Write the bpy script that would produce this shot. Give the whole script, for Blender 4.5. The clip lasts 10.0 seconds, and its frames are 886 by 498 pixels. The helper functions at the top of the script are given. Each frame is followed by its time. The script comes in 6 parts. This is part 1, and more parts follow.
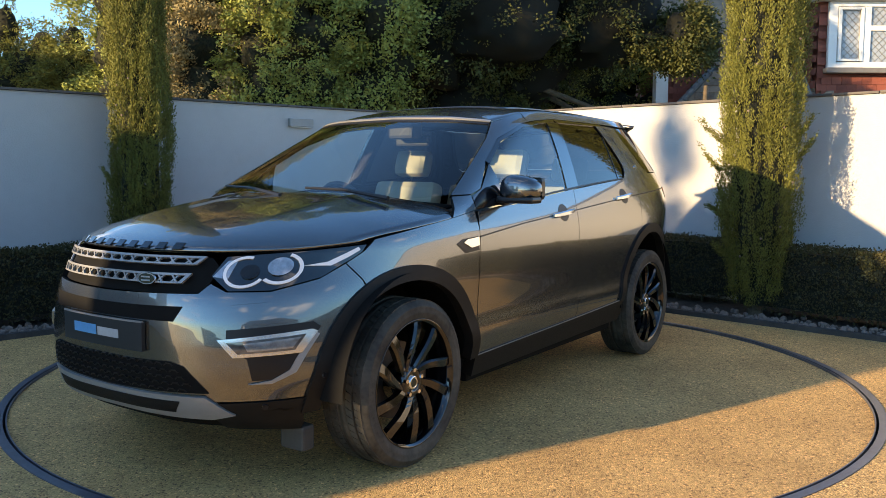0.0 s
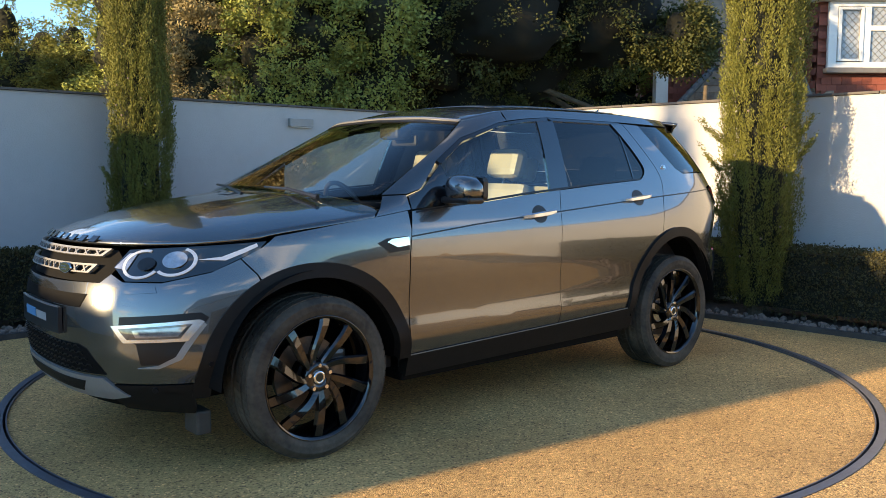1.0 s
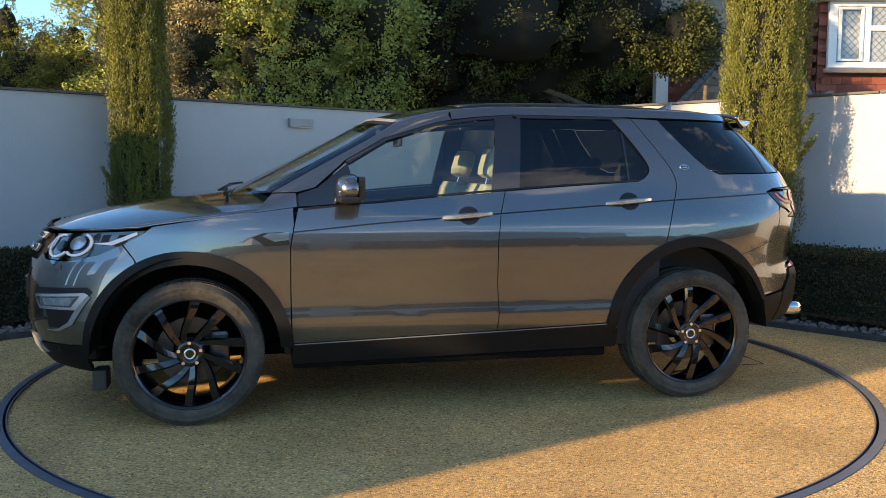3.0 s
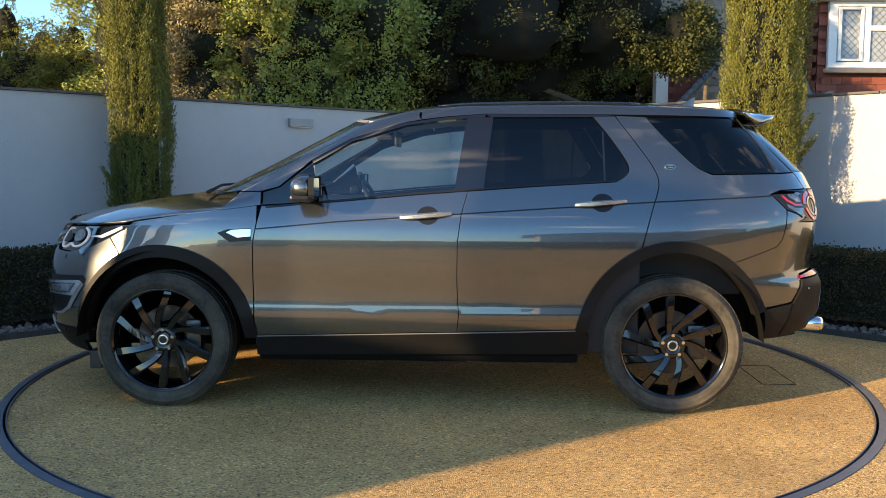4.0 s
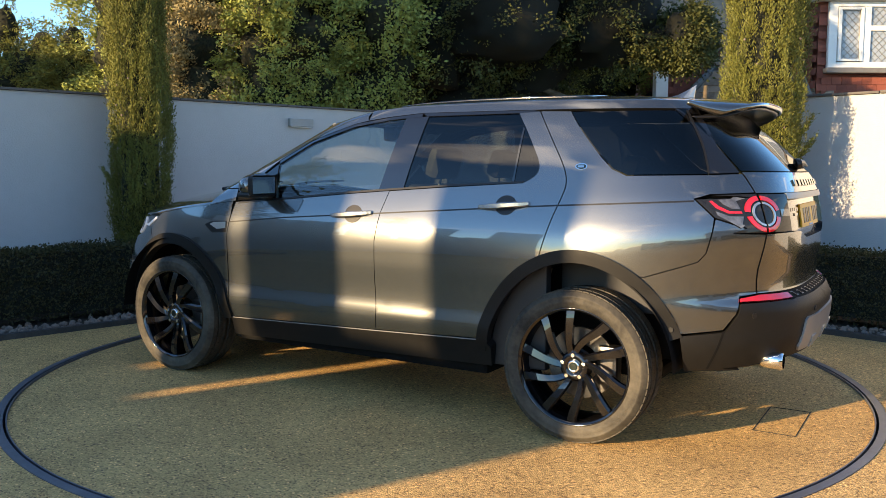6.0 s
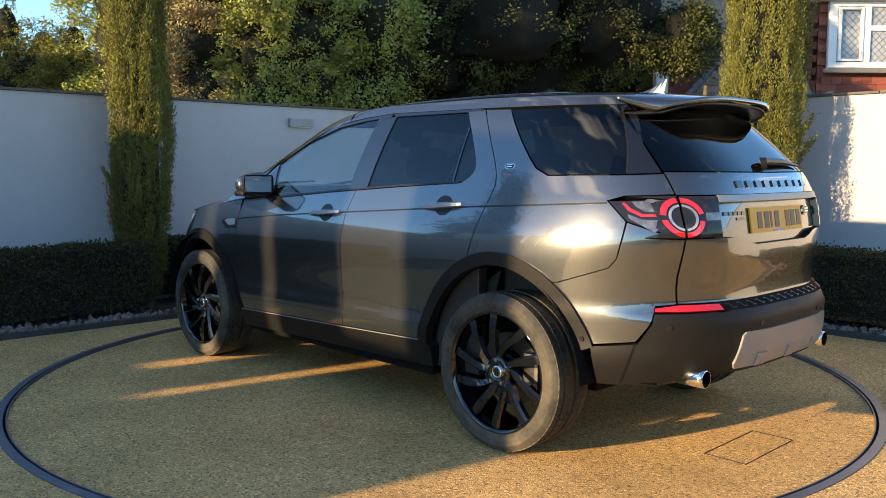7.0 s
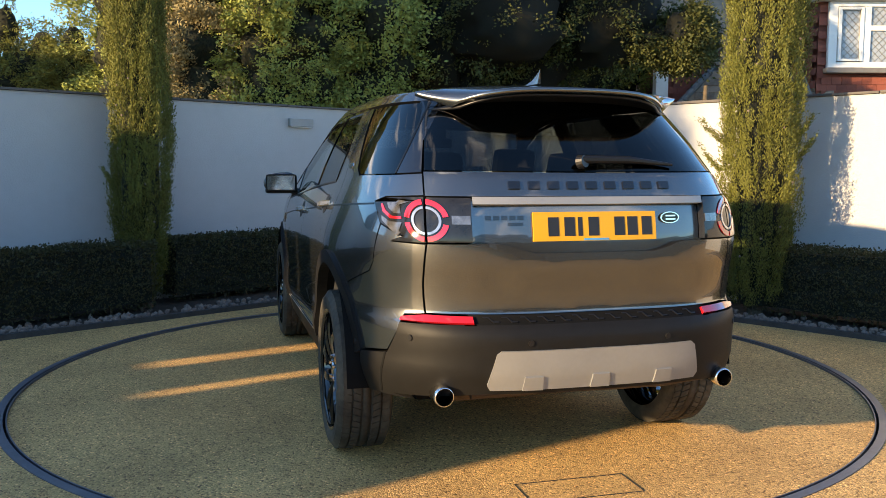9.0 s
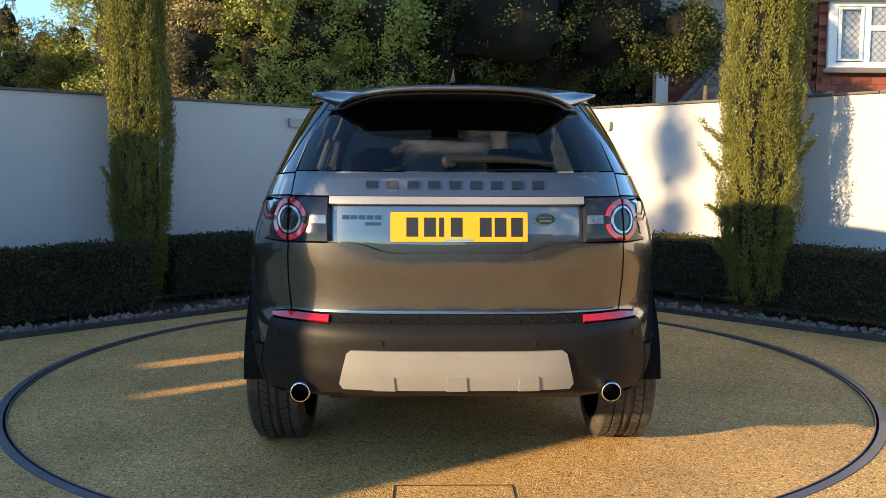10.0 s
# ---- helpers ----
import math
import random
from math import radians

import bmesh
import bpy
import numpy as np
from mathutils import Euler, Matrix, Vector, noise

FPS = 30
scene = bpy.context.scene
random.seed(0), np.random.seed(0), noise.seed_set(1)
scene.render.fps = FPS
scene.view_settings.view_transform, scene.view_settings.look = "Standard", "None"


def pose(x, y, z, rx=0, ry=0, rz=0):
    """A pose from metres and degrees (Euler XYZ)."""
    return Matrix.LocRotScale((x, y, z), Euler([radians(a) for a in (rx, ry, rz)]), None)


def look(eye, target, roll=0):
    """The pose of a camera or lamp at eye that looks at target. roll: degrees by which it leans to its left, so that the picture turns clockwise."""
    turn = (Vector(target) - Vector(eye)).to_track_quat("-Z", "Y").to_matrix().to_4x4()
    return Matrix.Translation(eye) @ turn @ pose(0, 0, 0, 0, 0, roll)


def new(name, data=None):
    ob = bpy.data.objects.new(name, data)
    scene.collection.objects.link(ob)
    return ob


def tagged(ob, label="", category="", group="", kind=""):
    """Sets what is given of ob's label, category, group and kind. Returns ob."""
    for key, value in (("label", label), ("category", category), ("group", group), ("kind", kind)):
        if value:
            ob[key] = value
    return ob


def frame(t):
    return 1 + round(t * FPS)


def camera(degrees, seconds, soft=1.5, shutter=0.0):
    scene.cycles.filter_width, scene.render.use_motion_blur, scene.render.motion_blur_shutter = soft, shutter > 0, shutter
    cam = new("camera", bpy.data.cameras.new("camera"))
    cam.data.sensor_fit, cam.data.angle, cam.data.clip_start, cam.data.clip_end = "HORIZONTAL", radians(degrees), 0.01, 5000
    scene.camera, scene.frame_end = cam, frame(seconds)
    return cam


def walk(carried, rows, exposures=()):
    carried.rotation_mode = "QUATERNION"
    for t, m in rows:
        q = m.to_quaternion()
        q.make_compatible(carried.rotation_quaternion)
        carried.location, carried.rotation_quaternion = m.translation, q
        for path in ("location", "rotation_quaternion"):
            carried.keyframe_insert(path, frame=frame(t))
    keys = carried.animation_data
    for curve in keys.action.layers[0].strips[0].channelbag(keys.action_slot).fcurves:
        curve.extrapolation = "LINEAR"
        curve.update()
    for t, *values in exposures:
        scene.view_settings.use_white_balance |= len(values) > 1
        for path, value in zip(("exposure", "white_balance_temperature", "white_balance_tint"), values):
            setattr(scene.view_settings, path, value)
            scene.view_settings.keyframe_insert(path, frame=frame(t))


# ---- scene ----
# the camera stands still before a turntable
cam = camera(55.4, 10.0, soft=0.8)
EYE = Vector((0.0, -5.3287, 1.2934))
YAW, PITCH, ROLL = 0.0015, 0.0963, -0.0034
AIM = EYE + Vector((math.sin(YAW) * math.cos(PITCH), math.cos(YAW) * math.cos(PITCH), -math.sin(PITCH)))
VIEW = look(EYE, AIM, math.degrees(-ROLL))
walk(cam, [(0.0, VIEW), (10.0, VIEW)], [(0.0, 1.43, 8150, 14), (10.0, 1.43, 8150, 14)])

# ---- sky and sun ----
SUN_AZ, SUN_EL = radians(33.0), radians(13.0)       # the way the light travels, and its height
world = bpy.data.worlds.new("sky")
scene.world = world
world.use_nodes = True
wn, wl = world.node_tree.nodes, world.node_tree.links
sky = wn.new("ShaderNodeTexSky")
sky.sky_type, sky.sun_disc = "NISHITA", False
sky.sun_elevation = SUN_EL
sky.sun_rotation = math.atan2(-math.cos(SUN_AZ), -math.sin(SUN_AZ))
sky.air_density, sky.dust_density, sky.ozone_density = 1.0, 0.05, 2.6
wco = wn.new("ShaderNodeTexCoord")
wmap = wn.new("ShaderNodeMapping")
wmap.inputs["Scale"].default_value = (1.0, 1.0, 3.2)
wl.new(wco.outputs["Generated"], wmap.inputs["Vector"])
cloud = wn.new("ShaderNodeTexNoise")
cloud.inputs["Scale"].default_value, cloud.inputs["Detail"].default_value = 2.6, 8.0
wl.new(wmap.outputs["Vector"], cloud.inputs["Vector"])
cramp = wn.new("ShaderNodeValToRGB")
cramp.color_ramp.elements[0].position, cramp.color_ramp.elements[1].position = 0.59, 0.73
wl.new(cloud.outputs["Fac"], cramp.inputs["Fac"])
cmix = wn.new("ShaderNodeMix")
cmix.data_type = "RGBA"
cmix.inputs["B"].default_value = (8.0, 8.0, 8.2, 1)
wl.new(cramp.outputs["Color"], cmix.inputs["Factor"])
tone = wn.new("ShaderNodeMix")               # a clear, deep winter blue
tone.data_type, tone.blend_type = "RGBA", "MULTIPLY"
tone.inputs["Factor"].default_value = 1.0
wsep = wn.new("ShaderNodeSeparateXYZ")       # pale at the horizon, bright blue above it, deep overhead
wl.new(wco.outputs["Generated"], wsep.inputs["Vector"])
wramp = wn.new("ShaderNodeValToRGB")
we = wramp.color_ramp.elements
we[0].position, we[0].color = 0.0, (0.85, 1.0, 1.15, 1)
we[1].position, we[1].color = 0.9, (0.52, 0.78, 1.0, 1)
for wp, wc in ((0.14, (0.66, 1.06, 1.40, 1)), (0.45, (0.58, 0.98, 1.32, 1))):
    we.new(wp).color = wc
wl.new(wsep.outputs["Z"], wramp.inputs["Fac"])
wl.new(wramp.outputs["Color"], tone.inputs["B"])
wl.new(sky.outputs["Color"], tone.inputs["A"])
wl.new(tone.outputs["Result"], cmix.inputs["A"])
wl.new(cmix.outputs["Result"], wn["Background"].inputs["Color"])
wn["Background"].inputs["Strength"].default_value = 0.145
sun = new("sun", bpy.data.lights.new("sun", "SUN"))
sun.data.energy, sun.data.angle, sun.data.color = 4.3, radians(0.8), (1.0, 0.80, 0.52)
SUN_WAY = Vector((math.cos(SUN_AZ) * math.cos(SUN_EL), math.sin(SUN_AZ) * math.cos(SUN_EL), -math.sin(SUN_EL)))
sun.matrix_world = look((-20, -14, 12), Vector((-20, -14, 12)) + SUN_WAY)


# ---- materials ----
def material(name, color, rough=0.6, metal=0.0, vary=0.15, scale=8.0, bump=0.0, bump_scale=60.0, coat=0.0, other=None, spec=0.5, detail=6.0, random_amount=0.0, island=0.0):
    """A surface whose colour varies at two scales, with fine relief."""
    m = bpy.data.materials.new(name)
    m.use_nodes = True
    n, l = m.node_tree.nodes, m.node_tree.links
    b = n["Principled BSDF"]
    b.inputs["Roughness"].default_value, b.inputs["Metallic"].default_value = rough, metal
    b.inputs["Coat Weight"].default_value, b.inputs["Coat Roughness"].default_value = coat, 0.03
    b.inputs["Specular IOR Level"].default_value = spec
    co = n.new("ShaderNodeTexCoord")
    big = n.new("ShaderNodeTexNoise")
    big.inputs["Scale"].default_value, big.inputs["Detail"].default_value = scale, detail
    fine = n.new("ShaderNodeTexNoise")
    fine.inputs["Scale"].default_value, fine.inputs["Detail"].default_value = scale * 9, 3.0
    l.new(co.outputs["Object"], big.inputs["Vector"])
    l.new(co.outputs["Object"], fine.inputs["Vector"])
    add = n.new("ShaderNodeMath")
    add.operation = "MULTIPLY_ADD"
    l.new(fine.outputs["Fac"], add.inputs[0])
    add.inputs[1].default_value = 0.4
    l.new(big.outputs["Fac"], add.inputs[2])
    fac = add.outputs[0]
    if random_amount or island:
        src = n.new("ShaderNodeNewGeometry").outputs["Random Per Island"] if island else n.new("ShaderNodeObjectInfo").outputs["Random"]
        more = n.new("ShaderNodeMath")
        more.operation = "MULTIPLY_ADD"
        l.new(src, more.inputs[0])
        more.inputs[1].default_value = island or random_amount
        l.new(fac, more.inputs[2])
        fac = more.outputs[0]
    ramp = n.new("ShaderNodeValToRGB")
    lo = [c * (1 - vary) for c in color]
    hi = [min(c * (1 + vary), 1) for c in (other or color)]
    ramp.color_ramp.elements[0].position, ramp.color_ramp.elements[1].position = 0.45, 0.95 + 0.6 * (island or random_amount)
    if ramp.color_ramp.elements[1].position > 1:
        ramp.color_ramp.elements[1].position = 1.0
    ramp.color_ramp.elements[0].color, ramp.color_ramp.elements[1].color = (*lo, 1), (*hi, 1)
    l.new(fac, ramp.inputs["Fac"])
    l.new(ramp.outputs["Color"], b.inputs["Base Color"])
    if bump:
        bn = n.new("ShaderNodeTexNoise")
        bn.inputs["Scale"].default_value, bn.inputs["Detail"].default_value = bump_scale, 4.0
        l.new(co.outputs["Object"], bn.inputs["Vector"])
        bp = n.new("ShaderNodeBump")
        bp.inputs["Strength"].default_value, bp.inputs["Distance"].default_value = bump, 0.01
        l.new(bn.outputs["Fac"], bp.inputs["Height"])
        l.new(bp.outputs["Normal"], b.inputs["Normal"])
    return m


def gravel_material(name):
    """Resin-bound gravel: rounded tan grains a few millimetres across, with paler and darker stones."""
    m = material(name, (0.53, 0.312, 0.112), 0.75, vary=0.14, scale=1.3, other=(0.62, 0.38, 0.145))
    n, l = m.node_tree.nodes, m.node_tree.links
    b = n["Principled BSDF"]
    base = b.inputs["Base Color"].links[0].from_socket
    co = n.new("ShaderNodeTexCoord")
    grain = n.new("ShaderNodeTexVoronoi")
    grain.inputs["Scale"].default_value = 130.0
    l.new(co.outputs["Object"], grain.inputs["Vector"])
    sep = n.new("ShaderNodeSeparateColor")
    l.new(grain.outputs["Color"], sep.inputs["Color"])
    tone = n.new("ShaderNodeValToRGB")
    e = tone.color_ramp.elements
    e[0].position, e[0].color = 0.0, (0.22, 0.18, 0.15, 1)
    e[1].position, e[1].color = 1.0, (1.9, 1.95, 2.1, 1)
    for p, c in ((0.14, (0.66, 0.63, 0.6)), (0.5, (1.0, 1.0, 1.0)), (0.93, (1.15, 1.15, 1.15))):
        k = e.new(p)
        k.color = (*c, 1)
    l.new(sep.outputs["Red"], tone.inputs["Fac"])
    mul = n.new("ShaderNodeMix")
    mul.data_type, mul.blend_type = "RGBA", "MULTIPLY"
    mul.inputs["Factor"].default_value = 1.0
    l.new(base, mul.inputs["A"])
    l.new(tone.outputs["Color"], mul.inputs["B"])
    l.new(mul.outputs["Result"], b.inputs["Base Color"])
    bp = n.new("ShaderNodeBump")
    bp.inputs["Strength"].default_value, bp.inputs["Distance"].default_value = 0.9, 0.004
    bp.invert = True
    l.new(grain.outputs["Distance"], bp.inputs["Height"])
    l.new(bp.outputs["Normal"], b.inputs["Normal"])
    return m


def leaf_material(name, dark, light, rough=0.55):
    m = material(name, dark, rough, vary=0.3, scale=1.6, other=light, island=0.7, spec=0.2)
    n, l = m.node_tree.nodes, m.node_tree.links
    b = n["Principled BSDF"]
    tr = n.new("ShaderNodeBsdfTranslucent")
    l.new(b.inputs["Base Color"].links[0].from_socket, tr.inputs["Color"])
    mix = n.new("ShaderNodeMixShader")
    mix.inputs["Fac"].default_value = 0.10
    l.new(b.outputs[0], mix.inputs[1])
    l.new(tr.outputs[0], mix.inputs[2])
    l.new(mix.outputs[0], n["Material Output"].inputs["Surface"])
    return m


def glass_material(name, tint, gloss=0.10):
    """A thin tinted pane: what passes is tinted, what glances off grows towards the edge-on view."""
    m = bpy.data.materials.new(name)
    m.use_nodes = True
    n, l = m.node_tree.nodes, m.node_tree.links
    n.remove(n["Principled BSDF"])
    t = n.new("ShaderNodeBsdfTransparent")
    t.inputs["Color"].default_value = (*tint, 1)
    g = n.new("ShaderNodeBsdfGlossy")
    g.inputs["Roughness"].default_value = 0.01
    f = n.new("ShaderNodeLayerWeight")
    f.inputs["Blend"].default_value = 0.5
    p5 = n.new("ShaderNodeMath")
    p5.operation = "POWER"
    p5.inputs[1].default_value = 4.0
    l.new(f.outputs["Facing"], p5.inputs[0])
    sch = n.new("ShaderNodeMath")
    sch.operation = "MULTIPLY_ADD"
    sch.inputs[1].default_value, sch.inputs[2].default_value = 1.0 - gloss, gloss
    l.new(p5.outputs[0], sch.inputs[0])
    mix = n.new("ShaderNodeMixShader")
    l.new(sch.outputs[0], mix.inputs["Fac"])
    l.new(t.outputs[0], mix.inputs[1])
    l.new(g.outputs[0], mix.inputs[2])
    l.new(mix.outputs[0], n["Material Output"].inputs["Surface"])
    return m


def glow_material(name, color, strength):
    m = bpy.data.materials.new(name)
    m.use_nodes = True
    b = m.node_tree.nodes["Principled BSDF"]
    b.inputs["Base Color"].default_value = (*color, 1)
    b.inputs["Emission Color"].default_value = (*color, 1)
    b.inputs["Emission Strength"].default_value = strength
    b.inputs["Roughness"].default_value = 0.2
    return m


GRAVEL = gravel_material("resin_gravel")
RENDERED = material("white_render", (0.455, 0.453, 0.45), 0.85, vary=0.05, scale=1.2, bump=0.25, bump_scale=90)
COPING = material("dark_coping", (0.10, 0.09, 0.085), 0.8, vary=0.3, bump=0.3)
RING = material("ring_steel", (0.15, 0.16, 0.19), 0.42, metal=0.6, vary=0.2, scale=6)
PIT = material("pit_dark", (0.015, 0.015, 0.015), 0.9)
KERB = material("kerb_edging", (0.05, 0.047, 0.044), 0.85, vary=0.3, bump=0.4)
SOIL = material("bed_soil", (0.045, 0.032, 0.022), 0.95, vary=0.4, scale=12, bump=0.8)
STONE = material("bed_stones", (0.09, 0.075, 0.06), 0.8, vary=0.35, scale=14, other=(0.15, 0.115, 0.095), island=0.8)
GRASS = material("far_ground", (0.10, 0.10, 0.05), 0.95, vary=0.35, scale=0.4)
CYPRESS = leaf_material("cypress_foliage", (0.005, 0.008, 0.003), (0.120, 0.122, 0.028))
CYPRESS_SHADE = material("cypress_shade_core", (0.006, 0.008, 0.003), 0.9, vary=0.4, scale=12, bump=0.8)
BOX = leaf_material("hedge_foliage", (0.009, 0.011, 0.005), (0.052, 0.048, 0.020))
BOX_SHADE = material("hedge_shade_core", (0.010, 0.012, 0.006), 0.9, vary=0.4, scale=14)
FIR = leaf_material("fir_foliage", (0.014, 0.020, 0.006), (0.125, 0.130, 0.032))
RUSSET = leaf_material("russet_foliage", (0.040, 0.044, 0.016), (0.20, 0.16, 0.075))
LAUREL = leaf_material("bright_foliage", (0.030, 0.044, 0.014), (0.220, 0.240, 0.062))
# low leaf tones hold the shade that lies over the central tree
YEW = leaf_material("yew_foliage", (0.006, 0.008, 0.004), (0.060, 0.066, 0.020))
# near-black cores: the shade deep inside the crowns is put into their colour
LEAF_SHADE = material("leafy_shade_core", (0.004, 0.005, 0.002), 0.95, vary=0.5, scale=16, bump=1.0, bump_scale=30, other=(0.016, 0.018, 0.006))
TREE_SHADE = material("tree_shade_core", (0.005, 0.006, 0.003), 0.95, vary=0.4, scale=5)
BARK = material("bark", (0.10, 0.075, 0.05), 0.9, vary=0.4, scale=10, bump=0.8)
BRICK_RED = material("hung_tile_red", (0.15, 0.038, 0.024), 0.8, vary=0.2, scale=6, bump=0.3, random_amount=0.5, other=(0.21, 0.055, 0.034))
ROOF_TILE = material("roof_tile", (0.13, 0.085, 0.06), 0.85, vary=0.3, scale=5, bump=0.4, random_amount=0.5, other=(0.24, 0.17, 0.12))
WHITE_PAINT = material("white_paint", (0.78, 0.78, 0.76), 0.45, vary=0.05, scale=4)
LEAD = material("lead_grey", (0.15, 0.145, 0.14), 0.6, vary=0.25)
LAMP_GREY = material("wall_lamp_grey", (0.30, 0.30, 0.29), 0.5, vary=0.1)
PANE = material("house_pane", (0.30, 0.33, 0.36), 0.05, vary=0.15, scale=2, spec=0.8)

PAINT = material("grey_metallic_paint", (0.112, 0.119, 0.122), 0.27, metal=0.9, vary=0.03, scale=3, coat=1.0)
PAINT.node_tree.nodes["Principled BSDF"].inputs["Coat IOR"].default_value = 1.8
CLAD = material("dark_cladding", (0.009, 0.0085, 0.008), 0.5, spec=0.2, vary=0.15, scale=20, bump=0.08, bump_scale=400)
GLOSS_BLACK = material("gloss_black", (0.006, 0.006, 0.007), 0.06, vary=0.1, coat=1.0)
RUBBER = material("tyre_rubber", (0.024, 0.023, 0.021), 0.7, vary=0.35, scale=5, bump=0.15, bump_scale=120, other=(0.075, 0.066, 0.050), spec=0.3)
RIM = material("black_alloy", (0.004, 0.004, 0.005), 0.10, vary=0.1, spec=0.5, coat=0.6)
CHROME = material("chrome", (0.82, 0.82, 0.82), 0.08, metal=1.0, vary=0.03)
SATIN = material("satin_silver", (0.28, 0.28, 0.275), 0.36, metal=0.35, vary=0.06, scale=6)
BLACK = material("matt_black", (0.004, 0.004, 0.004), 0.8, vary=0.2, spec=0.15)
TRIM_BLACK = material("trim_black", (0.010, 0.010, 0.011), 0.34, vary=0.1, spec=0.35)
BRIGHT = material("satin_chrome", (0.74, 0.75, 0.76), 0.24, metal=0.9, vary=0.04)
GUARD = material("dusty_plastic", (0.055, 0.05, 0.042), 0.7, vary=0.2)
STEEL = material("brake_steel", (0.12, 0.115, 0.11), 0.4, metal=1.0, vary=0.25, scale=14)
RUSTY = material("exhaust_steel", (0.06, 0.042, 0.034), 0.6, metal=0.4, vary=0.4, scale=9)
RED_LENS = material("red_lens", (0.50, 0.012, 0.02), 0.08, vary=0.1, coat=1.0)
CLEAR_LENS = material("clear_lens", (0.36, 0.37, 0.39), 0.10, metal=0.6, vary=0.35, scale=30, coat=1.0)
GREY_LENS = material("grey_lens", (0.13, 0.13, 0.135), 0.10, metal=0.5, vary=0.5, scale=40, coat=1.0)
SMOKE_LENS = material("smoked_lens", (0.014, 0.014, 0.015), 0.08, vary=0.4, scale=22, spec=0.4)
DRL = glow_material("daylight_strip", (0.50, 0.54, 0.60), 0.12)
PLATE_YELLOW = material("plate_yellow", (0.64, 0.31, 0.012), 0.4, vary=0.03)
PLATE_DARK = material("plate_dark", (0.015, 0.022, 0.028), 0.35, vary=0.1)
PLATE_INK = material("plate_ink", (0.012, 0.012, 0.014), 0.4)
BLUE_INK = material("blue_ink", (0.06, 0.28, 0.55), 0.4)
PALE_INK = material("pale_ink", (0.35, 0.38, 0.40), 0.4)
BADGE_GREEN = material("badge_green", (0.010, 0.022, 0.015), 0.3)
IVORY = material("ivory_leather", (0.34, 0.31, 0.25), 0.5, vary=0.06, bump=0.1, bump_scale=200)
DARK_TRIM = material("dark_interior", (0.02, 0.02, 0.022), 0.6, vary=0.15)
CLEAR_GLASS = glass_material("clear_glass", (0.86, 0.93, 0.90))
SIDE_GLASS = glass_material("side_glass", (0.80, 0.90, 0.87))
PRIVACY_GLASS = glass_material("privacy_glass", (0.055, 0.064, 0.068), 0.055)


# ---- mesh helpers ----
def mesh_object(name, bm, mat, parent=None, label="", smooth=False):
    me = bpy.data.meshes.new(name)
    bm.normal_update()
    bm.to_mesh(me)
    bm.free()
    me.materials.append(mat)
    if smooth:
        me.polygons.foreach_set("use_smooth", [True] * len(me.polygons))
    ob = new(name, me)
    if parent:
        ob.parent = parent
    if label:
        tagged(ob, label)
    return ob


def part(name, bm, mat, parent, label="", smooth=False):
    """Links a bmesh as one mesh object under a thing or a part."""
    return mesh_object(name, bm, mat, parent, label, smooth)


def thing(name, label, category, group="", kind="", at=(0, 0, 0), turn=0):
    ob = new(name)
    ob.empty_display_size = 0.2
    ob.location, ob.rotation_euler = at, (0, 0, turn)
    return tagged(ob, label, category, group, kind)


def box(bm, x0, x1, y0, y1, z0, z1, bevel=0.0, m=None):
    r = bmesh.ops.create_cube(bm, size=1.0)
    vs = r["verts"]
    for v in vs:
        v.co = Vector(((x0 + x1) / 2 + v.co.x * (x1 - x0), (y0 + y1) / 2 + v.co.y * (y1 - y0), (z0 + z1) / 2 + v.co.z * (z1 - z0)))
    if bevel:
        es = {e for v in vs for e in v.link_edges}
        rr = bmesh.ops.bevel(bm, geom=list(es), offset=bevel, segments=2, affect="EDGES", profile=0.6)
        vs = list({v for f in rr["faces"] for v in f.verts} | {v for v in vs if v.is_valid})
    if m is not None:
        bmesh.ops.transform(bm, matrix=m, verts=[v for v in vs if v.is_valid])
    return bm


def tube(bm, a, b, r0, r1=None, seg=16, caps=True):
    a, b = Vector(a), Vector(b)
    d = b - a
    m = Matrix.Translation((a + b) / 2) @ d.to_track_quat("Z", "Y").to_matrix().to_4x4()
    bmesh.ops.create_cone(bm, cap_ends=caps, segments=seg, radius1=r0, radius2=r0 if r1 is None else r1, depth=d.length, matrix=m)
    return bm


def lathe(bm, profile, seg=48, axis="y", close=False):
    """Turns a profile of (along, radius) about an axis."""
    rings = []
    for along, r in profile:
        ring = []
        for i in range(seg):
            a = 2 * math.pi * i / seg
            c, s = r * math.cos(a), r * math.sin(a)
            ring.append(bm.verts.new((c, along, s) if axis == "y" else (c, s, along)))
        rings.append(ring)
    pairs = list(zip(rings, rings[1:])) + ([(rings[-1], rings[0])] if close else [])
    for p, q in pairs:
        for i in range(seg):
            j = (i + 1) % seg
            bm.faces.new((p[i], p[j], q[j], q[i]))
    bmesh.ops.recalc_face_normals(bm, faces=bm.faces[:])
    return bm


def from_arrays(name, verts, faces, mat, parent=None, smooth=False):
    me = bpy.data.meshes.new(name)
    me.from_pydata([tuple(v) for v in verts], [], [tuple(f) for f in faces])
    me.materials.append(mat)
    if smooth:
        me.polygons.foreach_set("use_smooth", [True] * len(me.polygons))
    ob = new(name, me)
    if parent:
        ob.parent = parent
    return ob


